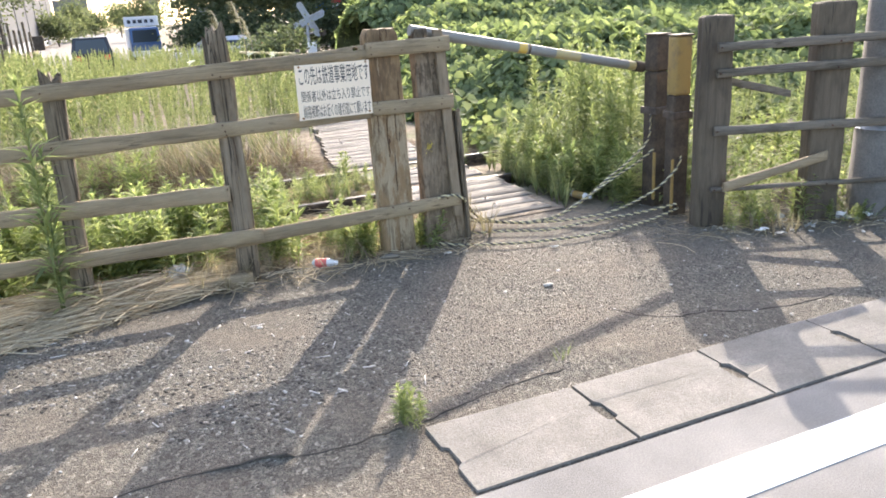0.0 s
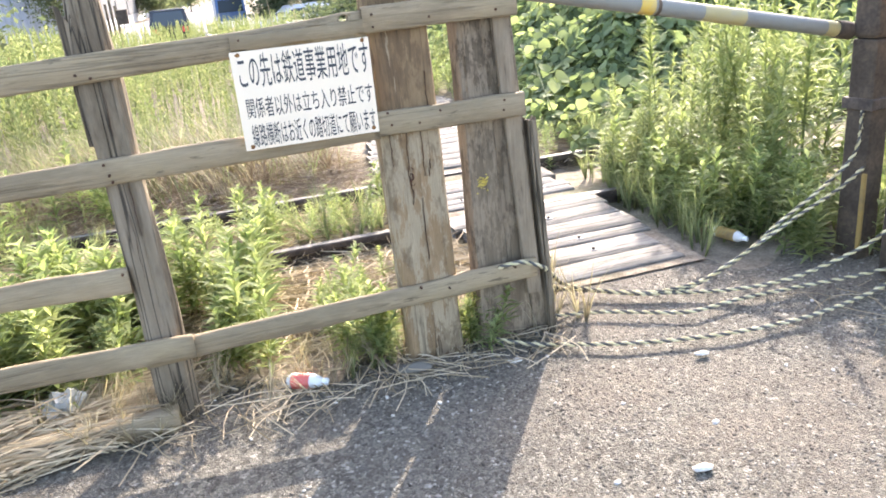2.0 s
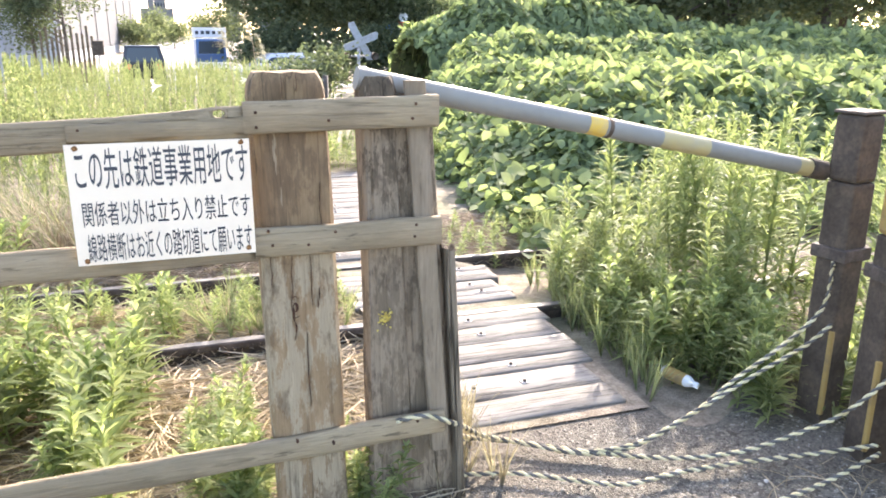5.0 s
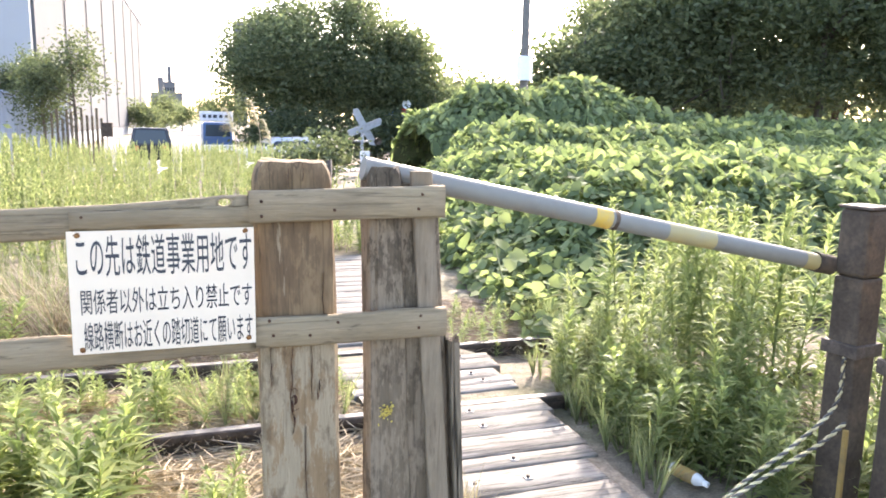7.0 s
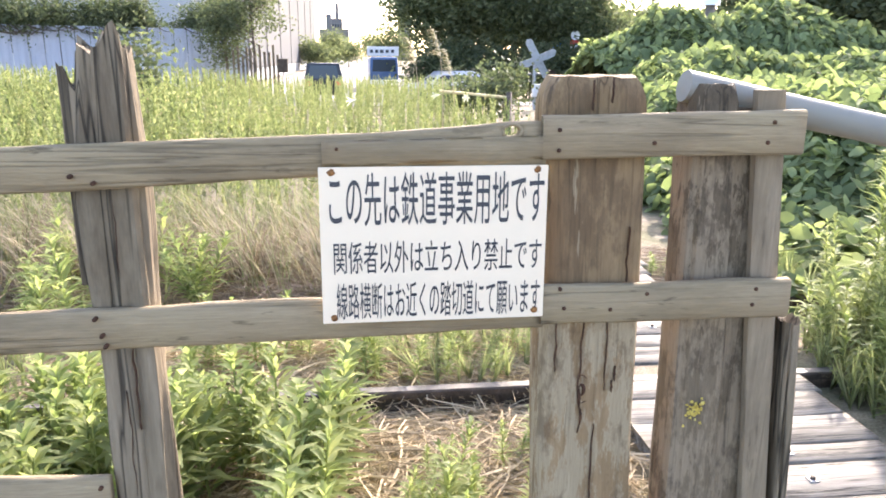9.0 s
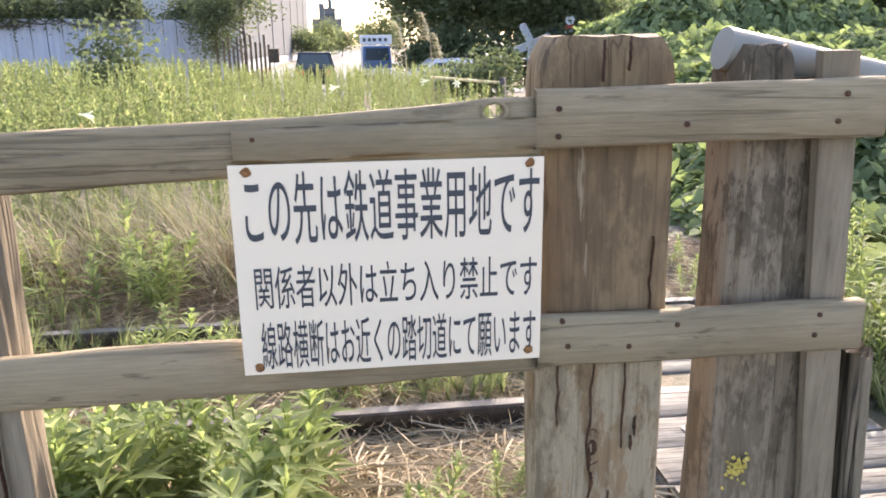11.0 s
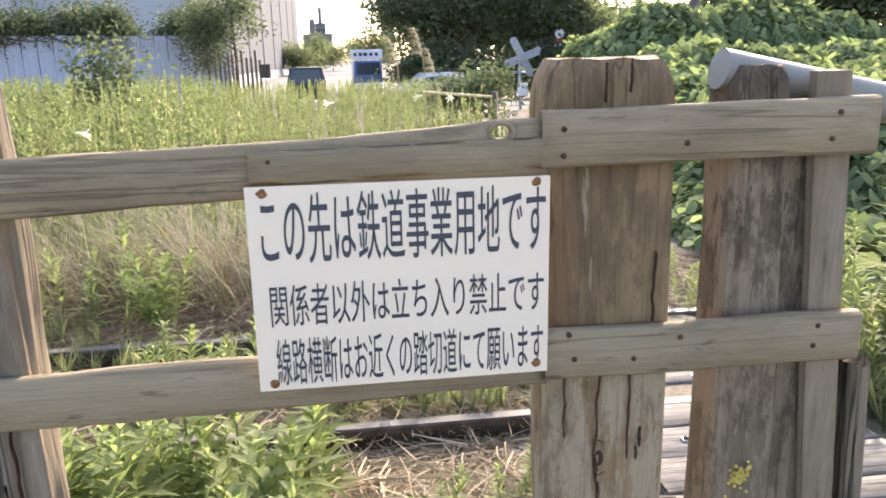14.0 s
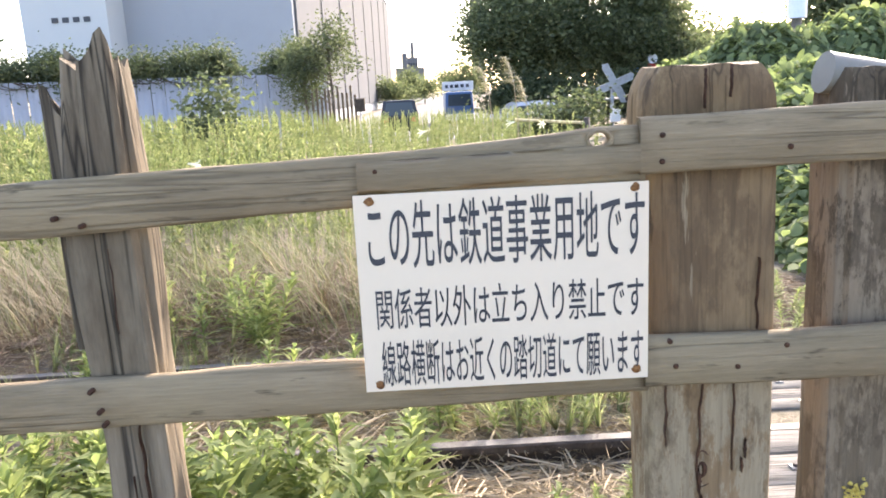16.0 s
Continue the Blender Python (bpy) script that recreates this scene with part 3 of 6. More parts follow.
for nx, nz in ((0.575, 0.965), (0.585, 0.93), (0.59, 0.908), (1.50, 0.998), (1.51, 0.956), (1.61, 0.95), (1.688, 0.982), (1.93, 0.985), (1.925, 0.95)):
    disc_nail(nx, 4.35, nz, 0.0044, fence)
for nx, nz in ((0.55, 0.60), (0.62, 0.315), (1.55, 0.335), (1.66, 0.31), (1.93, 0.34), (-0.3, 0.35), (-0.3, 0.62), (-0.3, 0.945), (-0.3, 1.225)):
    disc_nail(nx, 4.347, nz, 0.0044, fence)
# a knot hole and bolt scar on the sleeper's face, and dark checks
for k, (cx, cz, w, hgt) in enumerate(((1.562, 0.80, 0.0024, 0.15), (1.562, 0.735, 0.007, 0.024), (1.568, 0.69, 0.005, 0.018), (1.618, 0.85, 0.0016, 0.10), (1.640, 0.79, 0.0035, 0.018), (1.635, 0.76, 0.003, 0.014), (1.60, 0.55, 0.0024, 0.12), (1.505, 0.86, 0.0016, 0.06), (1.652, 1.06, 0.0007, 0.06), (1.56, 1.39, 0.0012, 0.03), (1.60, 1.40, 0.0010, 0.025), (0.632, 0.80, 0.0018, 0.09), (0.612, 0.68, 0.0015, 0.12), (0.622, 1.12, 0.0013, 0.07))):
    bm = bmesh.new()
    rows = []
    for q in range(15):
        u = q / 14
        x = cx + 0.006 * hgt / 0.1 * noise.noise(Vector((u * 4, k * 3.1, 0))) + 0.0015 * noise.noise(Vector((u * 19, k * 2.3, 4)))
        half = 0.7 * w * math.sin(math.pi * min(0.97, max(0.03, u))) * (0.65 + 0.8 * abs(noise.noise(Vector((u * 9, k * 1.7, 8)))))
        rows.append([bm.verts.new((x + half * e, 4.3778 + d, cz + hgt * (2 * u - 1))) for e, d in ((-1, 0), (1, 0), (0, 0.012))])
    for a, b in zip(rows, rows[1:]):
        for p in range(3):
            bm.faces.new((a[p], a[(p + 1) % 3], b[(p + 1) % 3], b[p]))
    part("crack", bm, NAIL, fence)

for k, (rx, rz, thick) in enumerate(((0.021, 0.032, 0.0018), (0.006, 0.012, 0.0045))):
    pts = [(1.568 + rx * math.cos(q) * (1 + 0.18 * noise.noise(Vector((q, k, 5)))), 4.3862, 0.752 + rz * math.sin(q) * (1 + 0.15 * noise.noise(Vector((q, k, 9))))) for q in np.linspace(-1.9, 2.6, 18)]
    tube("knot", pts, [thick * (0.4 + 0.6 * math.sin(math.pi * i / 17)) for i in range(18)], NAIL, fence, 6, "dark half-round knot in the sleeper")

# ---- the notice board ----
notice = thing("notice_board", "white enamel notice with black Japanese lettering nailed to the fence", "sign", (1.2385, 4.3435, 1.1005))
SW, SH = 0.449, 0.315
bm = box(-SW / 2, SW / 2, -0.0012, 0.0012, -SH / 2, SH / 2, 0.0008)
part("panel", bm, SIGN_WHITE, notice)


def lettering(text, x0, x1, z0, z1, y, material, parent, name="lettering"):
    """Text fitted into a box on a face that looks towards -y."""
    cu = bpy.data.curves.new("lettering", "FONT")
    cu.body = text
    cu.offset = 0.004
    tmp = bpy.data.objects.new("lettering_tmp", cu)
    scene.collection.objects.link(tmp)
    me = bpy.data.meshes.new_from_object(tmp.evaluated_get(bpy.context.evaluated_depsgraph_get()))
    bpy.data.objects.remove(tmp)
    co = np.empty(len(me.vertices) * 3, dtype=np.float32)
    me.vertices.foreach_get("co", co)
    co = co.reshape(-1, 3)
    lo, hi = co.min(0), co.max(0)
    out = np.empty_like(co)
    out[:, 0] = x0 + (co[:, 0] - lo[0]) / (hi[0] - lo[0]) * (x1 - x0)
    out[:, 2] = z0 + (co[:, 1] - lo[1]) / (hi[1] - lo[1]) * (z1 - z0)
    out[:, 1] = y
    me.vertices.foreach_set("co", out.ravel())
    me.update()
    me.materials.clear()
    return part(name, me, material, parent)


for text, a, b, lo, hi in (("この先は鉄道事業用地です", 0.042, 0.985, 0.63, 0.968), ("関係者以外は立ち入り禁止です", 0.055, 0.982, 0.325, 0.535), ("線路横断はお近くの踏切道にて願います", 0.062, 0.982, 0.025, 0.265)):
    lettering(text, -SW / 2 + a * SW, -SW / 2 + b * SW, -SH / 2 + lo * SH, -SH / 2 + hi * SH, -0.0022, SIGN_BLACK, notice)
for nx, nz in ((-0.2, 0.147), (0.203, 0.149), (-0.202, -0.146), (0.206, -0.142)):
    V, F = tube_arrays([(nx, 0.0, nz), (nx, -0.003, nz), (nx, -0.0045, nz)], [0.005, 0.005, 0.003], 9)
    part("nail", tri_mesh("nail", V, F), SIGN_RUST, notice)
    bm = bmesh.new()
    ring = [bm.verts.new((nx + 0.0075 * math.cos(k * 0.52) * (1 + 0.4 * noise.noise(Vector((k * 1.1, nx * 9, nz * 9)))), -0.0017, nz + 0.0075 * math.sin(k * 0.52) * (1 + 0.4 * noise.noise(Vector((k * 1.3, nz * 9, 0)))))) for k in range(12)]
    bm.faces.new(ring)
    part("rust_stain", bm, SIGN_RUST, notice)

# ---- barrier pole and its steel pillars ----
barrier = thing("barrier_pole", "long grey-white barrier pole with yellow bands resting on the fence", "barrier", (0, 0, 0))
A, B = Vector((1.785, 4.47, 1.405)), Vector((3.62, 4.53, 1.03))
stops = [(0.0, 0.421, POLE_WHITE, 0.034), (0.421, 0.456, POLE_YELLOW, 0.0345), (0.456, 0.58, POLE_WHITE, 0.033), (0.58, 0.69, FADED_BAND, 0.0332), (0.69, 0.92, POLE_WHITE, 0.0325), (0.92, 0.955, FADED_BAND, 0.0327), (0.955, 1.0, POST_BLACK, 0.038)]
for a, b, mt, r in stops:
    V, F = tube_arrays([A.lerp(B, a), A.lerp(B, a + 0.001), A.lerp(B, b)], [r, r, r], 24, True)
    me = tri_mesh("tube", V, F)
    smooth(me)
    me.set_sharp_from_angle(angle=radians(50))
    part("tube" if mt is POLE_WHITE else ("clamp" if mt is POST_BLACK else "yellow_band"), me, mt, barrier)
V, F = tube_arrays([A.lerp(B, 0.462), A.lerp(B, 0.470)], [0.0342, 0.0342], 24)
part("dark_ring", tri_mesh("dark_ring", V, F), POST_BLACK, barrier)


def pillar(x, y, h, band, turn):
    """A square steel pillar: rusted black below, yellow above or on its edge."""
    th = thing("barrier_pillar", "rusty black and yellow steel barrier pillar standing at the crossing path", "pillar", (x, y, 0), turn, "barrier pillars")
    w = 0.061
    part("shaft", box(-w, w, -w, w, -0.2, band[0], 0.012), POST_BLACK, th)
    part("yellow_head", box(-w - 0.001, w + 0.001, -w - 0.001, w + 0.001, band[0], h, 0.018), OLD_YELLOW if band[1] else POST_BLACK, th, "faded yellow head" if band[1] else "")
    part("cap", box(-w - 0.006, w + 0.006, -w - 0.006, w + 0.006, h, h + 0.012, 0.004), RUST, th)
    part("yellow_stripe", box(-w - 0.003, -w + 0.016, -w - 0.003, -w + 0.016, 0.06, 0.42, 0.005), OLD_YELLOW, th, "worn yellow stripe")
    part("bracket", box(-w - 0.015, w + 0.015, -w - 0.015, w + 0.015, 0.70, 0.75, 0.004), RUST, th)
    return th


pillar(3.68, 4.45, 1.255, (1.0, False), 8)
pillar(3.635, 4.155, 1.255, (0.86, True), -12)

# ---- ropes ----


def rope(pts, r=0.009):
    """Two twisted strands, pale and dark, along a sagging line."""
    P = [Vector(p) for p in pts]
    fine = []
    for i in range(len(P) - 1):
        p0, p1, p2, p3 = P[max(i - 1, 0)], P[i], P[i + 1], P[min(i + 2, len(P) - 1)]
        n = max(4, int((p2 - p1).length / 0.012))
        for k in range(n):
            t = k / n
            fine.append(0.5 * ((2 * p1) + (p2 - p0) * t + (2 * p0 - 5 * p1 + 4 * p2 - p3) * t * t + (3 * p1 - p0 - 3 * p2 + p3) * t ** 3))
    fine.append(P[-1])
    th = thing("rope", "black and pale yellow twisted rope slung low between fence and pillars", "rope", tuple(P[0]), 0, "slung ropes")
    for s, mt in ((0, ROPE_YELLOW), (math.pi, ROPE_BLACK)):
        line = []
        for i, p in enumerate(fine):
            d = (fine[min(i + 1, len(fine) - 1)] - fine[max(i - 1, 0)]).normalized()
            a = d.cross(Vector((0, 0, 1))).normalized()
            b = d.cross(a)
            w = i * 0.012 / 0.055 * 2 * math.pi + s
            line.append(p - P[0] + (a * math.cos(w) + b * math.sin(w)) * r * 0.5)
        V, F = tube_arrays(line, r * 0.62, 6)
        part("strand", tri_mesh("strand", V, F), mt, th, "pale strand" if s == 0 else "dark strand", True)


rope([(1.86, 4.342, 0.355), (1.95, 4.338, 0.36), (2.04, 4.345, 0.32), (2.12, 4.44, 0.24), (2.24, 4.56, 0.12), (2.40, 4.57, 0.055), (2.56, 4.48, 0.04), (2.72, 4.43, 0.05), (2.87, 4.42, 0.075), (3.05, 4.42, 0.15), (3.22, 4.42, 0.26), (3.42, 4.41, 0.38), (3.58, 4.40, 0.52), (3.61, 4.41, 0.70)])
rope([(2.09, 4.43, 0.22), (2.22, 4.58, 0.10), (2.40, 4.60, 0.04), (2.60, 4.46, 0.035), (2.78, 4.42, 0.05), (2.93, 4.41, 0.11), (3.12, 4.40, 0.20), (3.30, 4.39, 0.29), (3.50, 4.38, 0.38), (3.62, 4.385, 0.45)])
rope([(2.10, 4.45, 0.16), (2.28, 4.66, 0.05), (2.54, 4.52, 0.035), (2.74, 4.40, 0.035), (2.92, 4.28, 0.06), (3.12, 4.22, 0.085), (3.30, 4.18, 0.14), (3.45, 4.12, 0.23), (3.58, 4.08, 0.36), (3.62, 4.085, 0.44)])
rope([(2.08, 4.46, 0.05), (2.14, 4.47, 0.032), (2.33, 4.42, 0.028), (2.53, 4.30, 0.028), (2.66, 4.24, 0.03), (2.86, 4.24, 0.035), (3.10, 4.22, 0.04), (3.35, 4.16, 0.06), (3.59, 4.08, 0.10)])
rope([(1.83, 4.35, 0.05), (1.97, 4.27, 0.032), (2.12, 4.20, 0.028), (2.30, 4.12, 0.026), (2.48, 4.06, 0.026), (2.70, 4.01, 0.028), (3.0, 3.99, 0.03), (3.3, 4.02, 0.04), (3.6, 4.07, 0.07)])

# ---- the fence beyond the pillars ----
rfence = thing("wooden_fence", "dark sleeper-post fence with thin split rails and a fallen brace", "fence", (3.638, 3.83, 0), -23)


def rpost(x, w, d, h, seed):
    ob = weathered_post("post", w, d, h, SHADE_WOOD, rfence, round_=0.2, seed=seed, rough=0.007, dome=0.02)
    ob.location = (x, 0, 0)


rpost(0.0, 0.205, 0.15, 1.385, 61)
rpost(0.75, 0.235, 0.16, 1.43, 62)
rpost(1.62, 0.22, 0.16, 1.4, 66)
for i, (zl, zr) in enumerate(((1.19, 1.20), (1.03, 1.045), (0.66, 0.65), (0.27, 0.26))):
    board("rail", -0.02, 1.7, zl, zr + 0.02, 0.055 if i != 3 else 0.03, -0.105, 0.03, DARK_RAIL_WOOD, rfence, 70 + i, 0.006)
board("brace", 0.05, 0.72, 0.29, 0.47, 0.06, -0.14, 0.03, RAIL_WOOD, rfence, 80, 0.006, label="pale sloping brace")
board("loose_rail", 0.1, 0.52, 0.97, 0.86, 0.05, 0.02, 0.03, DARK_RAIL_WOOD, rfence, 81, 0.006)
for x in (0.0, 0.75):
    for z in (1.19, 1.03, 0.66, 0.27):
        disc_nail(x, -0.123, z, 0.006, rfence)

upole = thing("utility_pole", "thick grey concrete utility pole with a steel band", "pole", (4.74, 3.42, 0))
tube("shaft", [(0, 0, -0.2), (0, 0, 4), (0, 0, 9)], [0.165, 0.15, 0.12], POLE_CONCRETE, upole, 28)
tube("steel_band", [(0, 0, 0.60), (0, 0, 0.63)], [0.167, 0.167], STEEL, upole, 28)
tube("steel_band", [(0, 0, 2.2), (0, 0, 2.23)], [0.162, 0.162], STEEL, upole, 28)

# ---- railway ----


def rail_profile(y, name_label):
    th = thing("railway_rail", name_label, "rail", (0, y, -0.063), 0, "track rails")
    out = [(-0.055, -0.06), (0.055, -0.06), (0.055, -0.05), (0.008, -0.035), (0.008, 0.055), (0.031, 0.065), (0.031, 0.092), (0.026, 0.098), (-0.026, 0.098), (-0.031, 0.092), (-0.031, 0.065), (-0.008, 0.055), (-0.008, -0.035), (-0.055, -0.05)]
    bm = bmesh.new()
    a = [bm.verts.new((-30, p, q)) for p, q in out]
    b = [bm.verts.new((30, p, q)) for p, q in out]
    for k in range(len(out)):
        bm.faces.new((a[k], a[(k + 1) % 14], b[(k + 1) % 14], b[k]))
    part("rail_body", bm, RUST, th)
    part("running_face", box(-30, 30, -0.025, 0.025, 0.0975, 0.1005), RAIL_TOP, th, "dull worn running face")


rail_profile(5.97, "rusty railway rail set in dirt and weeds")
rail_profile(7.03, "rusty railway rail set in dirt and weeds")

# plank crossing
crossing = thing("plank_crossing", "grey weathered plank path laid across the rails", "boardwalk", (0, 0, 0))
random.seed(12)
bed = []
for i in range(34):
    yy = 4.74 + i * 0.178
    c = 2.62 if yy < 7 else 2.45 + (yy - 7.0) * 0.19
    hw = 0.46 if yy < 7 else 0.48
    zt = min(0.036, 0.022 + (yy - 4.7) * 0.02) - 0.013
    bed += [(c - hw, yy, zt), (c + hw, yy, zt)]
part("earth_bed", tri_mesh("earth_bed", bed, [t for i in range(33) for t in ((2 * i, 2 * i + 1, 2 * i + 3), (2 * i, 2 * i + 3, 2 * i + 2))]), SOIL, crossing, "dirt filling the joints of the planks")
y = 4.80
k = 0
while y < 10.6:
    w = random.choice((0.105, 0.125, 0.16, 0.19, 0.215))
    skip = any(abs(y + w / 2 - r) < 0.11 for r in (5.97, 7.03))
    cx = 2.62
    if y > 7.0:
        cx = 2.45 + (y - 7.0) * 0.19
    hw = (0.48 if y < 7 else 0.48) + random.uniform(-0.04, 0.05) - (0.08 if y < 5.05 else 0.0)
    if not skip:
        zt = min(0.036, 0.022 + (y - 4.7) * 0.02) + random.uniform(-0.003, 0.003)
        ob = board("plank", cx - hw, cx + hw, zt - 0.03 + random.uniform(-0.004, 0.004), zt - 0.03, 0.06, y + w / 2 + random.uniform(-0.004, 0.004), w - 0.004, PLANK_WOOD, crossing, 100 + k, 0.006, yr=y + w / 2 + random.uniform(-0.005, 0.005), ragged=0.05)
        for bx in (cx - hw * 0.55, cx + hw * 0.1, cx + hw * 0.62):
            if random.random() < 0.45 and y < 9:
                ps = part("washer", box(bx - 0.018, bx + 0.018, y + w / 2 - 0.018, y + w / 2 + 0.018, zt - 0.006, zt + 0.004, 0.002), WASHER, ob)
                V, F = tube_arrays([(bx, y + w / 2, zt), (bx, y + w / 2, zt + 0.010), (bx, y + w / 2, zt + 0.013)], [0.011, 0.011, 0.006], 6)
                part("bolt", tri_mesh("bolt", V, F), RUST, ob)
    y += w
    k += 1

# ---- plants ----


def lance(length, width, droop=0.3, fold=0.25):
    """One narrow leaf along +x: five points, four triangles."""
    m = length * 0.45
    return np.array([(0, 0, 0), (m, width / 2, -droop * m * 0.3 + fold * width), (m, 0, -droop * m * 0.3), (m, -width / 2, -droop * m * 0.3 + fold * width), (length, 0, -droop * length)]), np.array([(0, 2, 1), (0, 3, 2), (1, 2, 4), (2, 3, 4)])


def turn_z(V, a):
    c, s = math.cos(a), math.sin(a)
    return V @ np.array([(c, s, 0), (-s, c, 0), (0, 0, 1)])


def turn_y(V, a):
    c, s = math.cos(a), math.sin(a)
    return V @ np.array([(c, 0, -s), (0, 1, 0), (s, 0, c)])


def stalk(h, leaves, llen, lwid, r, lean=0.06, start=0.12, rise=0.5, bushy=1.0):
    """An upright weed: a stem with lance leaves in a spiral, shorter at the tip."""
    items = []
    bend = r.uniform(-lean, lean, 2)
    path = [(bend[0] * h * s * s, bend[1] * h * s * s, h * s) for s in (0, 0.35, 0.7, 1.0)]
    items.append(tube_arrays(path, [0.006, 0.005, 0.004, 0.002], 4, False))
    for i in range(leaves):
        s = start + (1 - start) * (i + r.random()) / leaves
        L = llen * (1.05 - 0.75 * s ** 3) * r.uniform(0.75, 1.2) * (0.7 + 0.3 * bushy)
        V, F = lance(L, lwid * r.uniform(0.8, 1.2), r.uniform(0.05, 0.55))
        V = turn_y(V, -rise * r.uniform(0.4, 1.5) * (0.6 + s))
        V = turn_z(V, i * 2.4 + r.uniform(-0.4, 0.4))
        V = V + np.array((bend[0] * h * s * s, bend[1] * h * s * s, h * s))
        items.append((V, F))
    return join_arrays(items)


def tuft(n, h, w, spread, r, droop=0.5):
    """A tuft of bent grass blades."""
    items = []
    for i in range(n):
        a, hh = r.uniform(0, 6.28), h * r.uniform(0.55, 1.15)
        o = r.uniform(0.1, 1.0) * spread
        c, s = math.cos(a), math.sin(a)
        V, F = [], []
        for k in range(4):
            q = k / 3
            d = o * q ** 1.6
            z = hh * (q - droop * 0.5 * q ** 3)
            ww = w * (1 - q * 0.92)
            V += [(c * d - s * ww, s * d + c * ww, z), (c * d + s * ww, s * d - c * ww, z)]
        for k in range(3):
            b = 2 * k
            F += [(b, b + 1, b + 3), (b, b + 3, b + 2)]
        items.append((np.array(V), np.array(F)))
    return join_arrays(items)


def scatter(name, shapes, spots, material, label, category, r, tilt=0.1, kind="stuff", aim=None):
    """Many small shapes set out over spots (x, y, z, scale), joined into one mesh."""
    items = []
    for x, y, z, s in spots:
        V, F = shapes[r.integers(len(shapes))]
        V = turn_z(V * s, r.uniform(0, 6.28) if aim is None else r.normal(aim, 0.33))
        if tilt:
            V = V + np.outer(V[:, 2], (r.normal(0, tilt), r.normal(0, tilt), 0))
        items.append((V + np.array((x, y, z)), F))
    V, F = join_arrays(items)
    ob = part(name, tri_mesh(name, V, F), material)
    return tagged(ob, label, category, kind=kind)


def spots_in(n, x0, x1, y0, y1, r, s0=0.8, s1=1.2, keep=None, z=None):
    out = []
    while len(out) < n:
        x, y = r.uniform(x0, x1), r.uniform(y0, y1)
        if keep is None or keep(x, y):
            out.append((x, y, ground_z(x, y) if z is None else z, r.uniform(s0, s1)))
    return out


def clumpy(scale, cut, seed):
    return lambda x, y: noise.noise(Vector((x * scale, y * scale, seed))) > cut


r = np.random.default_rng(21)
tall = [stalk(1.0, 96, 0.15, 0.021, r, 0.12, 0.1, 0.62) for _ in range(8)]
young = [stalk(0.5, 42, 0.155, 0.033, r, 0.1, 0.1, 0.6, 1.3) for _ in range(8)]
far_weed = [stalk(1.0, 58, 0.098, 0.027, r, 0.10, 0.22, 0.95) for _ in range(8)]
tufts = [tuft(16, 0.35, 0.0035, 0.16, r) for _ in range(6)]
reeds = [tuft(24, 0.95, 0.0045, 0.75, r, 0.95) for _ in range(6)]


def in_path(x, y):
    c = 2.65 if y < 7 else 2.45 + (y - 7.0) * 0.19
    return abs(x - c) < 0.57


# tall goldenrod by the plank path
scatter("goldenrod_clump", tall, [(x, y, z, s * min(1.08, 0.5 + 0.75 * (x - 3.3 - 0.12 * (y - 5)) / 0.75)) for x, y, z, s in spots_in(50, 3.3, 4.8, 4.95, 6.7, r, 0.9, 1.12, lambda x, y: x > 3.34 + 0.14 * (y - 5) and not (x < 3.95 and y < 5.15))], GOLDENROD, "dense tall green goldenrod stalks beside the plank path", "weeds", r, 0.05)
scatter("low_weed", young, spots_in(80, 3.15, 3.9, 4.75, 7.3, r, 0.5, 0.95, lambda x, y: x > 3.2 + 0.12 * (y - 4.75) and not (y > 6.45 and x < 3.9) and math.hypot(x - 3.33, y - 4.86) > 0.16), YOUNG_LEAF, "low bright green weeds along the plank path", "weeds", r)
scatter("pillar_weed", young, spots_in(60, 3.42, 4.5, 4.42, 5.0, r, 0.4, 0.9, lambda x, y: math.hypot(x - 3.33, y - 4.86) > 0.16), GOLDENROD, "dusty green weeds round the barrier pillars", "weeds", r)
scatter("path_grass", tufts, spots_in(190, 3.0, 3.9, 4.75, 7.6, r, 0.6, 1.3, lambda x, y: x > 3.13 + 0.10 * (y - 4.75) and not (y > 6.5 and x < 3.75) and math.hypot(x - 3.33, y - 4.86) > 0.15), GRASS, "sunlit grass tufts at the edge of the planks", "grass", r, 0.2)
scatter("low_weed", young, spots_in(46, 3.28, 3.85, 4.95, 5.6, r, 0.4, 0.8), GOLDENROD, "dusty weeds closing the foot of the goldenrod", "weeds", r, 0.15)
# weeds behind the fence
scatter("fence_weed", young, spots_in(430, -2.6, 1.1, 4.55, 5.6, r, 0.5, 0.98, lambda x, y: x < 1.02 + 0.12 * (y - 5) and noise.noise(Vector((x * 1.3, y * 1.3, 7))) > -0.1 - (0.25 if x < 0.3 else -0.05)), YOUNG_LEAF, "leafy young green weeds growing behind the fence", "weeds", r)
scatter("fence_weed", young, spots_in(16, 1.25, 1.8, 4.9, 5.5, r, 0.22, 0.42), YOUNG_LEAF, "small bluish green weeds at the sleeper post", "weeds", r)
scatter("goldenrod_clump", tall, spots_in(16, -2.2, -0.25, 4.5, 5.2, r, 0.7, 1.3), GOLDENROD, "a few tall goldenrod stalks at the fence", "weeds", r, 0.06)
scatter("track_grass", tufts, [p for p in spots_in(240, -5, 2.1, 5.6, 7.4, r, 0.4, 1.0, clumpy(0.8, 0.12, 11)) if min(abs(p[1] - 5.85), abs(p[1] - 6.9)) > 0.2], GRASS, "sparse green grass tufts between the rails", "grass", r, 0.25)
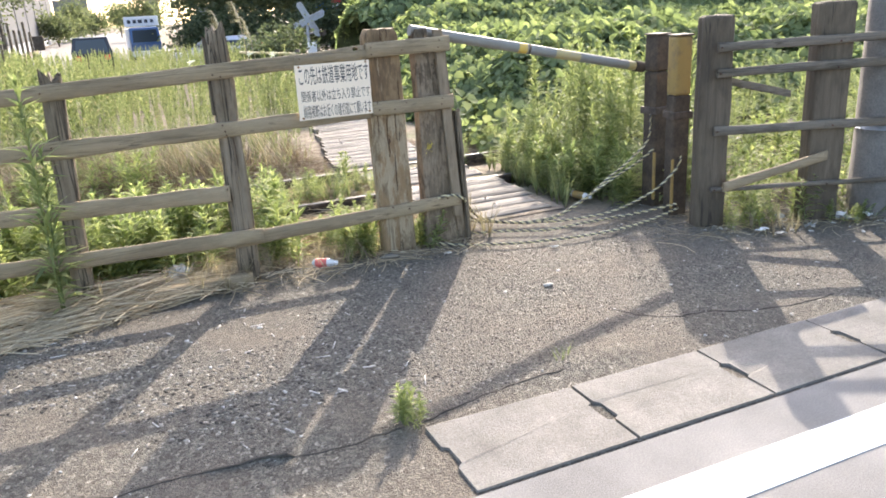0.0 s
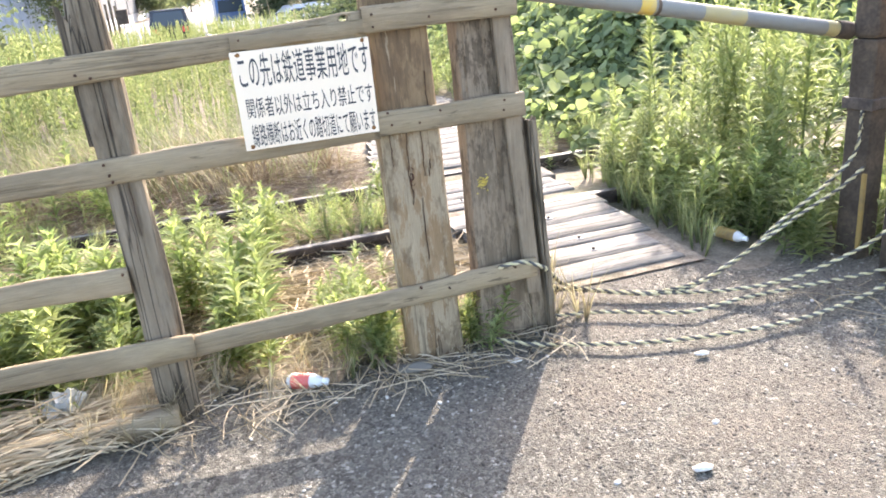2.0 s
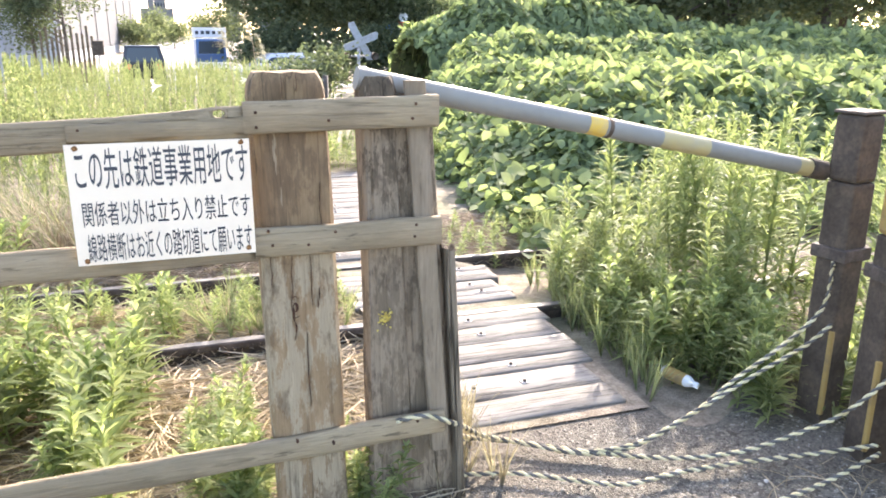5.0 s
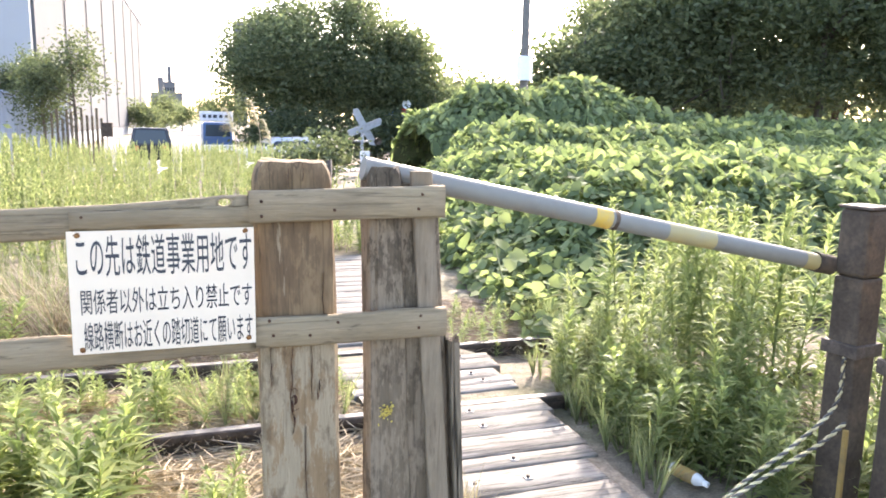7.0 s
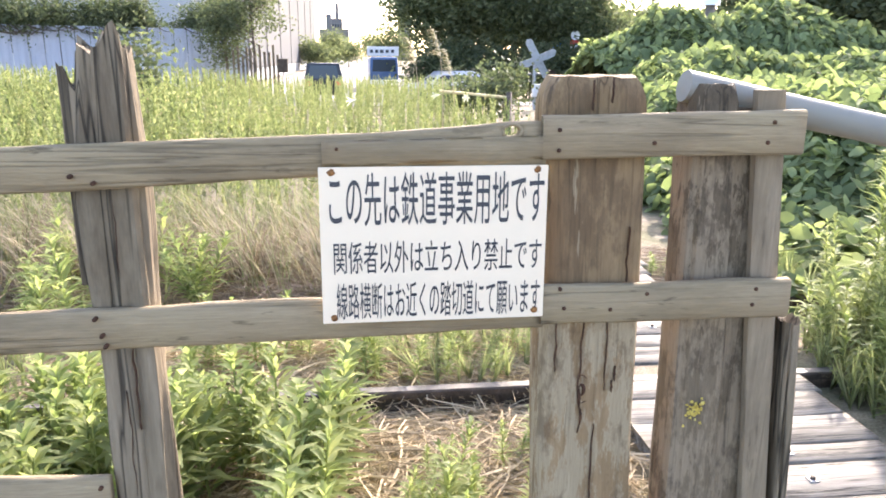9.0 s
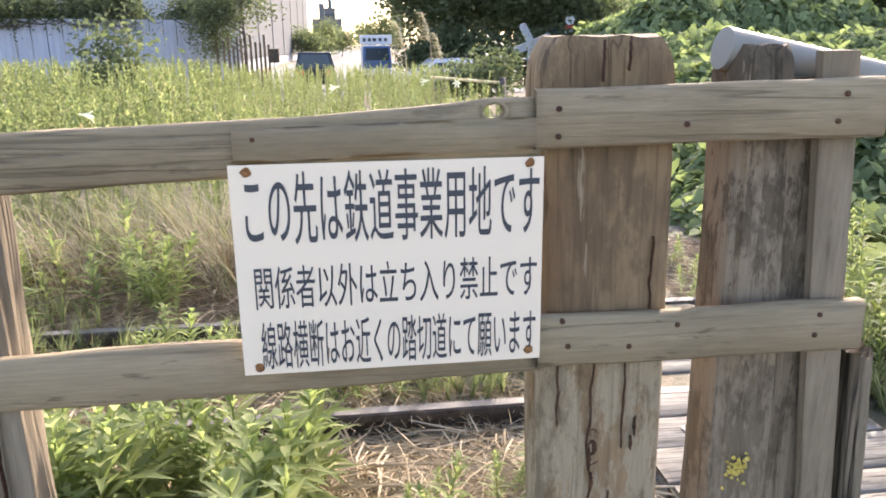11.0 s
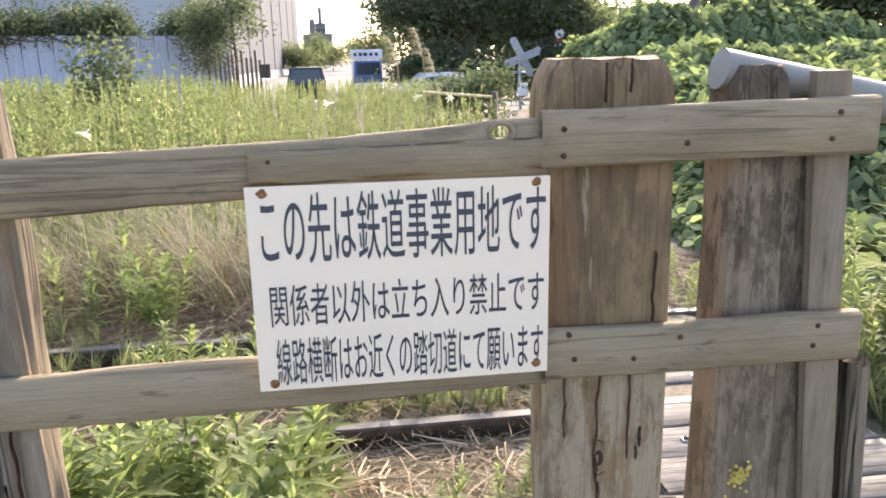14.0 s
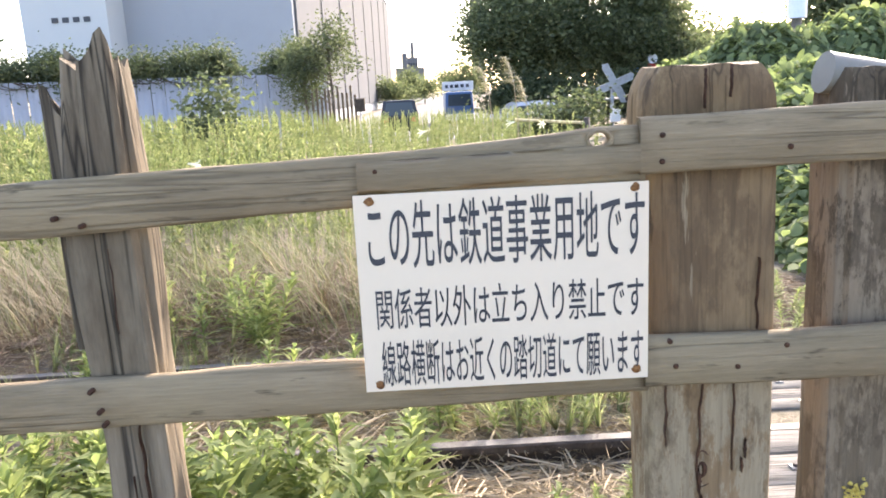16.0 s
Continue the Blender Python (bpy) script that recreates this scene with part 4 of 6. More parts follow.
scatter("track_weed", young, [p for p in spots_in(46, 0.2, 2.1, 5.9, 6.75, r, 0.3, 0.7, clumpy(1.6, 0.1, 4)) if 6.08 < p[1] < 6.62], YOUNG_LEAF, "small green weeds between the rails", "weeds", r)
scatter("track_weed", young, spots_in(90, -6, 0.2, 5.6, 8.0, r, 0.5, 1.1, clumpy(0.7, 0.05, 14)), YOUNG_LEAF, "green weeds over the rails", "weeds", r)
scatter("post_grass", tufts, [(x, y, z, s) for x, y, z, s in spots_in(36, 2.02, 2.28, 4.42, 4.9, r, 0.6, 1.1)], DRY_GRASS, "yellowing grass at the foot of the fence end", "grass", r, 0.2)
scatter("post_grass", tufts, spots_in(46, 1.25, 1.85, 4.40, 4.75, r, 0.35, 0.8), GRASS, "thin grass round the sleeper posts", "grass", r, 0.25)

# the weed field beyond the track
edge = lambda x, y: y > 8.0 + 0.5 * noise.noise(Vector((x, 0, 2))) and not (in_path(x, y) and y < 10.8) and x < 2.2 + (y - 8) * 0.16


def field_dip(x, y):
    """The field's weeds stand lower in the corner towards the level crossing."""
    u = (x - 1.1) / (y - 2.9)
    return 1.0 - 0.21 * max(0.0, min(1.0, (u + 0.2) / 0.09))


scatter("field_weed", far_weed, [(x, y, z, s * field_dip(x, y) * (0.86 + 0.42 * noise.noise(Vector((x * 0.5, y * 0.5, 8))))) for x, y, z, s in spots_in(2700, -13, 5.5, 8.8, 17, r, 0.55, 1.08, edge)], FIELD_LEAF, "tall yellow-green weeds filling the field beyond the track", "weeds", r, 0.06)
scatter("field_weed", far_weed, [(x, y, z, s * field_dip(x, y)) for x, y, z, s in spots_in(1800, -16, 8, 17, 26, r, 0.9, 1.2, lambda x, y: x < 3.0 + (y - 17) * 0.18)], FIELD_LEAF, "tall yellow-green weeds in the distance", "weeds", r, 0.06)
scatter("reed_grass", reeds, spots_in(220, -7, 1.9, 8.1, 9.8, r, 0.6, 1.0, lambda x, y: y > 7.9 + 0.35 * noise.noise(Vector((x * 1.2, 0, 2)))), GRASS, "long drooping grass at the edge of the field", "grass", r, 0.15)
scatter("reed_grass", reeds, spots_in(260, -7, 1.9, 7.6, 9.0, r, 0.3, 0.8), DEAD_GRASS, "dry bent grass at the edge of the field", "grass", r, 0.2)

# straw and litter
blades = []
for _ in range(10):
    L = r.uniform(0.12, 0.42)
    b = r.uniform(-0.3, 0.3)
    pts = [(-L / 2, 0, 0.0), (-L / 6, b * L * 0.3, 0.012), (L / 6, b * L * 0.3, 0.016), (L / 2, 0, 0.004)]
    V, F = [], []
    for x, y, z in pts:
        V += [(x, y - 0.0023, z), (x, y + 0.0023, z + 0.003)]
    for k in range(3):
        F += [(2 * k, 2 * k + 1, 2 * k + 3), (2 * k, 2 * k + 3, 2 * k + 2)]
    blades.append((np.array(V), np.array(F)))
litter = [(x, y, z + abs(r.normal(0, 0.014)), s) for x, y, z, s in spots_in(6500, -4.5, 2.12, 4.75, 8.2, r, 0.5, 1.1, clumpy(0.9, -0.28, 19))] + [(x, y, z + abs(r.normal(0, 0.016)), s) for x, y, z, s in spots_in(5600, -0.4, 2.1, 4.7, 6.9, r, 0.5, 1.2)]
scatter("straw_litter", blades, litter, STRAW, "pale dry straw lying over the track bed", "straw", r, 0.5)
heap = [(x, y, 0.01 + 0.15 * r.random() * max(0, 1 - abs(y - 4.4) / 0.42) * (1.0 if x < 0.1 else 0.6), s) for x, y, z, s in spots_in(7000, -3.2, 0.45, 4.0, 4.8, r, 0.6, 1.25, lambda x, y: y > 4.0 + 0.28 * max(0, x + 0.6))]
scatter("straw_heap", blades, heap, STRAW, "heap of cut dry straw along the foot of the fence", "straw", r, 0.25, aim=0.12)
foot = [(x, y, 0.008 + 0.03 * r.random(), s) for x, y, z, s in spots_in(520, 0.4, 2.1, 4.18, 4.7, r, 0.4, 0.9)] + [(x, y, 0.008, s) for x, y, z, s in spots_in(260, 3.1, 5.2, 3.45, 4.2, r, 0.3, 0.8)]
scatter("straw_litter", blades, foot, STRAW, "thin dry stalks round the fence posts", "straw", r, 0.3)
scatter("heap_grass", tufts, spots_in(60, -2.6, 0.5, 4.3, 4.6, r, 0.6, 1.0), DRY_GRASS, "dry grass tufts in the straw", "grass", r, 0.5)

# gravel and chips on the apron
pebbles = []
for _ in range(6):
    bm = bmesh.new()
    bmesh.ops.create_icosphere(bm, subdivisions=1, radius=0.5)
    for v in bm.verts:
        v.co = Vector((v.co.x * 1.35, v.co.y * 0.85, v.co.z * 0.5)) * r.uniform(0.55, 1.25)
    bm.verts.ensure_lookup_table()
    pebbles.append((np.array([tuple(v.co) for v in bm.verts]), np.array([[v.index for v in f.verts] for f in bm.faces])))
    bm.free()
stones = [(x, y, apron_height(x, y), 0.005 + (0.010 + 0.010 * max(0.0, min(1.0, (1.6 - x) / 0.8))) * r.random() ** 2.2) for x, y, z, s in spots_in(27000, -2.4, 4.4, 2.36, 4.75, r, keep=lambda x, y: noise.noise(Vector((x * 1.1, y * 1.1, 31))) > -0.2 + 0.25 * r.random())]
scatter("gravel", pebbles, stones, STONE, "loose grey grit on the worn asphalt", "gravel", r, 0)
chips = [(x, y, apron_height(x, y) + 0.002, 0.010 + 0.014 * r.random() ** 2) for x, y, z, s in spots_in(170, -2.5, 4.4, 2.4, 4.5, r)]
scatter("pale_chip", pebbles, chips, WHITE_STONE, "small white stone chips scattered on the asphalt", "gravel", r, 0)
slivers = []
for _ in range(4):
    L, w = r.uniform(0.035, 0.07), 0.0055
    V = np.array([(-L, -w, 0), (L, -w * 0.6, 0), (L, w * 0.6, 0), (-L, w, 0), (-L, -w, 0.006), (L, -w * 0.6, 0.006), (L, w * 0.6, 0.006), (-L, w, 0.006)])
    F = np.array([(4, 5, 6), (4, 6, 7), (0, 1, 5), (0, 5, 4), (1, 2, 6), (1, 6, 5), (2, 3, 7), (2, 7, 6), (3, 0, 4), (3, 4, 7)])
    slivers.append((V, F))
scatter("wood_sliver", slivers, [(x, y, apron_height(x, y) + 0.004, s) for x, y, z, s in spots_in(34, -1.4, 1.1, 2.5, 4.1, r, 0.3, 0.65)], WHITE_STONE, "pale wood splinters on the asphalt", "wood chips", r, 0)
for k, (x, y, ang) in enumerate(((0.335, 3.781, 62), (0.519, 3.685, 8), (0.563, 3.519, 95), (0.17, 3.665, -40), (0.418, 3.385, 28), (0.325, 3.464, 12))):
    ob = part("wood_chip", tri_mesh("wood_chip", slivers[k % 4][0] * (0.55 if k != 5 else 0.35), slivers[k % 4][1]), WHITE_STONE)
    ob.matrix_world = pose(x, y, apron_height(x, y) + 0.006, 0, 3, ang)
    tagged(ob, "pale split wood chip lying on the gritty asphalt", "wood chip", "scattered wood chips")


def asphalt_crack(pts, wide, label):
    """A ragged dirt-filled crack along a line over the apron."""
    line = []
    for (x0, y0), (x1, y1) in zip(pts, pts[1:]):
        n = max(3, int(math.hypot(x1 - x0, y1 - y0) / 0.018))
        line += [(x0 + (x1 - x0) * i / n, y0 + (y1 - y0) * i / n) for i in range(n)]
    V, F = [], []
    for i, (x, y) in enumerate(line):
        x += 0.012 * noise.noise(Vector((i * 0.31, wide * 90, 1)))
        y += 0.016 * noise.noise(Vector((i * 0.27, wide * 90, 7)))
        w = wide * (0.45 + 0.9 * abs(noise.noise(Vector((i * 0.43, 3, wide * 50)))))
        z = max(apron_height(x, y + w), apron_height(x, y - w)) + 0.0025
        V += [(x, y - w, z - 0.012), (x, y - w, z), (x, y + w, z), (x, y + w, z - 0.012)]
    for i in range(len(line) - 1):
        b = 4 * i
        for k in range(3):
            F += [(b + k, b + k + 4, b + k + 5), (b + k, b + k + 5, b + k + 1)]
    tagged(part("asphalt_crack", tri_mesh("asphalt_crack", V, F), CRACK_DIRT), label, "crack", kind="structure")


asphalt_crack([(2.20, 2.95), (2.25, 2.80), (2.34, 2.72), (2.43, 2.675), (2.57, 2.665), (2.70, 2.59), (2.85, 2.54), (3.0, 2.50), (3.3, 2.50)], 0.008, "dark ragged crack across the asphalt apron")
asphalt_crack([(-0.9, 2.50), (-0.5, 2.485), (-0.14, 2.462), (0.027, 2.456), (0.223, 2.44), (0.405, 2.418), (0.564, 2.375), (0.70, 2.395), (0.86, 2.39)], 0.007, "dark joint along the edge of the asphalt apron")
asphalt_crack([(0.92, 2.40), (1.06, 2.43), (1.2, 2.462), (1.34, 2.478), (1.481, 2.484), (1.639, 2.472)], 0.006, "dark crack beside the concrete gutter lids")
big = pebbles[2]
for x, y, s, lab in ((2.098, 3.378, 0.055, "flat white stone lying on the asphalt"), (1.505, 4.33, 0.13, "brown stone at the sleeper post"), (1.86, 4.22, 0.05, "small pale stone by the ropes"), (2.5, 3.95, 0.05, "small pale stone on the path")):
    me = tri_mesh("stone", big[0] * s, big[1])
    ob = part("stone", me, WHITE_STONE if "white" in lab or "pale" in lab else STONE, None, "", True)
    ob.location = (x, y, 0.008 + s * 0.10)
    ob.scale = (1.35, 1.1, 0.7)
    tagged(ob, lab, "stone")

# the weed in the joint by the gutter
scatter("joint_weed", young, [(0.87 + r.normal(0, 0.03), 2.40 + r.normal(0, 0.03), 0, r.uniform(0.2, 0.36)) for _ in range(9)], YOUNG_LEAF, "small bright weed growing from the gutter joint", "weed", r, 0.3, kind="")
scatter("joint_weed", tufts, [(1.62 + r.normal(0, 0.05), 2.56 + r.normal(0, 0.03), 0, r.uniform(0.2, 0.35)) for _ in range(5)], GRASS, "tiny grass tuft in a crack of the asphalt", "weed", r, 0.3, kind="")

# ---- kudzu ----


def kudzu_leaf():
    """Three broad pointed leaflets on one stalk."""
    items = []
    for a, L, w in ((0, 0.115, 0.10), (1.75, 0.09, 0.085), (-1.75, 0.09, 0.085)):
        V = np.array([(0.0, 0, 0), (0.3 * L, w * 0.5, 0.10 * w), (0.66 * L, w * 0.42, 0.05 * w), (L, 0, -0.12 * L), (0.66 * L, -w * 0.42, 0.05 * w), (0.3 * L, -w * 0.5, 0.10 * w), (0.5 * L, 0, -0.03 * L)])
        F = np.array([(0, 6, 1), (1, 6, 2), (2, 6, 3), (3, 6, 4), (4, 6, 5), (5, 6, 0)])
        V = V + np.array((0.025, 0, 0))
        items.append((turn_z(V, a), F))
    return join_arrays(items)


KL = kudzu_leaf()


def kudzu(name, label, x0, x1, y0, y1, nx, ny, height, count, size, keep, r, slope_lean=0.5):
    """A draped thicket: a dark mound below, its colour standing in for shade, and leaves over it, facing up and
    outwards.
    """
    xs, ys = np.linspace(x0, x1, nx + 1), np.linspace(y0, y1, ny + 1)
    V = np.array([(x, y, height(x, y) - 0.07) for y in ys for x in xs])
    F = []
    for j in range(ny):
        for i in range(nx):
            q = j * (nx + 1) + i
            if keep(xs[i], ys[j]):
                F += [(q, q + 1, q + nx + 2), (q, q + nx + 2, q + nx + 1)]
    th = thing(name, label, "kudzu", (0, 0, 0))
    part("mound", tri_mesh("mound", V, F), THICKET_SHADE, th, "dark sheet standing in for shade under the leaves", True)
    items, n = [], 0
    while n < count:
        x, y = r.uniform(x0, x1), r.uniform(y0, y1)
        if not keep(x, y):
            continue
        n += 1
        h = height(x, y)
        gx, gy = (height(x + 0.08, y) - h) / 0.08, (height(x, y + 0.08) - h) / 0.08
        V = turn_z(KL[0] * size * r.uniform(0.6, 1.35), r.uniform(0, 6.28))
        nx_, ny_ = -gx * slope_lean + r.normal(0, 0.55), -gy * slope_lean + r.normal(0, 0.55)
        V = V + np.stack([V[:, 2] * nx_, V[:, 2] * ny_, -V[:, 0] * nx_ - V[:, 1] * ny_], axis=1)
        items.append((V + np.array((x, y, h + r.uniform(-0.10, 0.12))), KL[1]))
    V, F = join_arrays(items)
    leaves = part("leaves", tri_mesh("leaves", V, F), KUDZU, th, "broad three-part green leaves")
    leaves["kind"] = "stuff"


def h_field(x, y):
    e = min(1.0, max(0.0, (x - (3.65 + 0.12 * (y - 7))) / 1.5)) ** 0.9 * min(1.0, max(0.0, (y - 7.3) / 1.8)) ** 0.9
    return 0.02 + e * (0.80 + 0.30 * noise.noise(Vector((x * 0.8, y * 0.8, 3))) + 0.20 * noise.noise(Vector((x * 2.2, y * 2.2, 6))) + 0.012 * (y - 8))


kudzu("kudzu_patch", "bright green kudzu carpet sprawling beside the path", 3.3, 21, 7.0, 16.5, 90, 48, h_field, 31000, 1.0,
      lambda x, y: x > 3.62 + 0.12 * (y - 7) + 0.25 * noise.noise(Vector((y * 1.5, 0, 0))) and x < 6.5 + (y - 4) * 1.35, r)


def h_hedge(x, y):
    c = 17.4 + 0.5 * noise.noise(Vector((x * 0.4, 0, 1)))
    d = max(0.0, 1 - ((y - c) / 1.5) ** 2)
    return 0.2 + math.sqrt(d) * (1.15 + 0.32 * noise.noise(Vector((x * 0.55, 2, 0))) + 0.16 * noise.noise(Vector((x * 1.7, y, 0))))


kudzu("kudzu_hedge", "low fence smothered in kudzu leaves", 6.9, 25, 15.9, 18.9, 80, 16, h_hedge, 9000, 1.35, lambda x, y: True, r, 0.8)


def h_bank(x, y):
    c = 22.5
    hump = 1.1 * math.exp(-((x - 12.2) / 2.2) ** 2) + 0.5 * math.exp(-((x - 9.2) / 1.2) ** 2)
    d = max(0.0, 1 - ((y - c) / 2.2) ** 2)
    return 0.2 + math.sqrt(d) * (1.35 + hump + 0.35 * noise.noise(Vector((x * 0.5, 5, 0))) + 0.25 * noise.noise(Vector((x * 1.5, y, 3))))


kudzu("kudzu_bank", "high bank of kudzu piled over shrubs", 7.2, 33, 20.2, 24.8, 90, 20, h_bank, 11000, 1.7, lambda x, y: True, r, 0.8)

# a trailing shoot with large young leaves at the carpet's edge
shoot = thing("kudzu_shoot", "trailing kudzu shoot with large pale green leaves", "kudzu", (0, 0, 0))
tube("stem", [(3.75, 8.2, 0.62), (3.62, 7.8, 0.50), (3.55, 7.45, 0.30), (3.75, 7.3, 0.25), (4.0, 7.25, 0.3), (4.3, 7.2, 0.2)], 0.006, GRASS, shoot, 5)
for x, y, z, size, ang in ((3.60, 7.55, 0.55, 1.5, 250), (3.80, 7.32, 0.40, 1.3, 200), (4.02, 7.28, 0.36, 1.2, 300), (3.72, 8.1, 0.78, 1.2, 180), (4.25, 7.22, 0.28, 1.1, 240)):
    ob = part("leaf", tri_mesh("leaf", KL[0] * size, KL[1]), YOUNG_LEAF, shoot)
    ob.matrix_basis = pose(x, y, z, 42, 10, ang - 240)

# ---- trees and shrubs ----


def tree(name, label, x, y, h, crown_r, crown_z0, leaf, clumps, per, material, r, trunk_r=0.18, category="tree", squash=1.0, n_lobes=16):
    th = thing(name, label, category, (x, y, far_drop(y)))
    h -= far_drop(y)
    items = [tube_arrays([(0, 0, -0.2), (0.1, 0, h * 0.3), (0.0, 0.1, h * 0.6), (0, 0, h * 0.9)], [trunk_r, trunk_r * 0.75, trunk_r * 0.45, trunk_r * 0.1], 8)]
    for _ in range(9):
        a, z0 = r.uniform(0, 6.28), r.uniform(max(0.18, crown_z0 / h * 0.9), 0.7) * h
        L = crown_r * r.uniform(0.5, 0.9)
        p0 = np.array((0, 0, z0))
        p1 = p0 + np.array((math.cos(a) * L * 0.5, math.sin(a) * L * 0.5, L * 0.25))
        p2 = p0 + np.array((math.cos(a) * L, math.sin(a) * L, L * 0.55))
        items.append(tube_arrays([p0, p1, p2], [trunk_r * 0.4, trunk_r * 0.22, trunk_r * 0.06], 6))
    V, F = join_arrays(items)
    part("trunk", tri_mesh("trunk", V, F), BARK, th, "dark trunk and limbs", True)
    cz, rz = (h + crown_z0) / 2, (h - crown_z0) / 2
    lobes = []
    while len(lobes) < n_lobes:
        d = r.normal(0, 1, 3)
        d /= np.linalg.norm(d)
        k = r.uniform(0.35, 0.72)
        q = r.uniform(0.30, 0.50)
        lobes.append((np.array((d[0] * crown_r * k * squash, d[1] * crown_r * k, cz + d[2] * rz * k)), np.array((crown_r * q, crown_r * q, min(rz, crown_r) * q * 0.85))))
    C = []
    while len(C) < clumps:
        c0, rad = lobes[r.integers(n_lobes)]
        d = r.normal(0, 1, 3)
        d /= np.linalg.norm(d)
        C.append(tuple(c0 + d * rad * r.uniform(0.3, 1.0) ** 0.5))
    C = np.repeat(np.array(C), per, axis=0)
    n = len(C)
    P = C + r.normal(0, 1, (n, 3)) * np.array((1, 1, 0.75)) * (leaf * 2.4)
    P[:, 2] = np.maximum(P[:, 2], crown_z0 * 0.7)
    u = r.normal(0, 1, (n, 3))
    u[:, 2] *= 0.6
    u /= np.linalg.norm(u, axis=1)[:, None]
    w = np.cross(u, r.normal(0, 1, (n, 3)))
    w /= np.linalg.norm(w, axis=1)[:, None]
    s = leaf * r.uniform(0.6, 1.3, n)[:, None]
    V = np.stack([P - u * s * 0.6, P + w * s * 0.28, P + u * s * 0.6, P - w * s * 0.28], axis=1).reshape(-1, 3)
    b = np.arange(n)[:, None] * 4
    F = np.concatenate([b + np.array((0, 1, 2)), b + np.array((0, 2, 3))], axis=0)
    cr = part("crown", tri_mesh("crown", V, F), material, th, "dense leafy crown")
    cr["kind"] = "stuff"
    return th


# the round dark trees behind the crossing
for x, y, h, cr_ in ((6.9, 48, 10.0, 3.9), (10.7, 49, 11.0, 4.7), (14.0, 48.5, 8.4, 3.4)):
    tree("broadleaf_tree", "large rounded dark green tree behind the level crossing", x, y, h, cr_, 0.8, 0.23, 560, 56, TREE_LEAF, r, 0.25, n_lobes=22)
# tall wood along the bank
for x, y, h, cr_ in ((17.6, 32, 6.0, 2.3), (20.5, 31, 9.5, 3.2), (23.5, 30, 12.0, 3.8), (27.5, 29, 12.5, 4.0), (31.0, 27, 12.0, 4.0), (34.5, 24, 11.5, 4.2), (27.0, 35, 13.5, 4.4), (22.0, 36, 10.0, 3.6), (32.5, 33, 13.0, 4.2), (38, 27, 12.0, 4.4), (38, 20, 11.5, 4.4)):
    tree("forest_tree", "tall shaded tree on the wooded bank", x, y, h, cr_, 0.6, 0.23, 470, 46, TREE_LEAF, r, 0.22)
for x, y, h in ((25.5, 70, 8.2), (28.9, 72, 7.4)):
    tree("slender_tree", "thin distant tree with sparse branches", x, y, h, 1.3, 3.0, 0.3, 60, 10, SHRUB_LEAF, r, 0.12)
for x, y, h, cr_ in ((21.5, 52, 5.0, 2.8), (25, 55, 4.5, 3.0), (19.2, 44, 3.4, 2.2)):
    tree("shrub", "dark rounded shrub behind the kudzu", x, y, h, cr_, 0.2, 0.28, 200, 40, SHRUB_LEAF, r, 0.1, "shrub")
# hedge under the trees
for i in range(9):
    tree("hedge_shrub", "low clipped dark hedge below the trees", 5.6 + i * 1.75, 45.0 + 0.3 * math.sin(i * 2), 2.0 + 0.3 * math.sin(i * 1.7), 1.3, 0.1, 0.2, 150, 28, SHRUB_LEAF, r, 0.05, "hedge")

# woods closing the distance
for i in range(15):
    tree("distant_tree", "dark tree in the distant belt of woods", 20 + i * 4.6 + r.normal(0, 0.8), 74 - i * 2.2 + r.normal(0, 1.5), 5.6 + 1.6 * r.random(), 3.6, 0.3, 0.42, 170, 28, TREE_LEAF, r, 0.2)
for i in range(10):
    tree("distant_tree", "dark tree in the distant belt of woods", -34 - i * 5, 60 + r.normal(0, 3), 7.0 + 2 * r.random(), 3.6, 0.3, 0.42, 120, 22, TREE_LEAF, r, 0.2)

for x, y, h in ((4.35, 19.4, 1.3), (3.6, 20.2, 0.95)):
    tree("field_shrub", "small green bush at the end of the weed field", x, y, h, 0.55, 0.15, 0.11, 60, 22, SHRUB_LEAF, r, 0.03, "shrub")
scatter("path_grass", tufts, [(x, y, 0.0, s) for x, y, z, s in spots_in(90, 3.75, 5.4, 3.35, 4.2, r, 0.3, 0.75, z=0)], DRY_GRASS, "dry grass at the foot of the dark fence", "grass", r, 0.35)

# rank growth behind the dark fence
scatter("goldenrod_clump", tall, spots_in(60, 4.6, 9.0, 4.6, 7.4, r, 0.6, 0.9), GOLDENROD, "tall goldenrod behind the dark fence", "weeds", r, 0.08)
scatter("fence_weed", young, spots_in(110, 4.2, 8.0, 4.0, 5.6, r, 0.5, 0.95), YOUNG_LEAF, "green weeds behind the dark fence", "weeds", r, 0.1)
# weeds at the sleeper posts
scatter("post_weed", young, [(x, y, 0, s) for x, y, z, s in spots_in(16, 1.27, 1.44, 4.40, 4.6, r, 0.35, 0.62, z=0)] + [(x, y, 0, s) for x, y, z, s in spots_in(14, 1.72, 1.85, 4.34, 4.5, r, 0.3, 0.55, z=0)], YOUNG_LEAF, "soft green weeds at the foot of the sleeper posts", "weeds", r, 0.2)
scatter("post_grass", tufts, [(x, y, 0, s) for x, y, z, s in spots_in(40, 0.3, 1.4, 4.3, 4.6, r, 0.4, 0.8, z=0)], DRY_GRASS, "dry and green grass along the fence foot", "grass", r, 0.4)

tree("field_shrub", "tall climbing weed standing in the field", -2.8, 17.6, 1.95, 0.36, 0.3, 0.12, 46, 18, SHRUB_LEAF, r, 0.02, "shrub")

# long dry stalks leaning over the far rail, and the matted dead grass at their foot
r = np.random.default_rng(77)


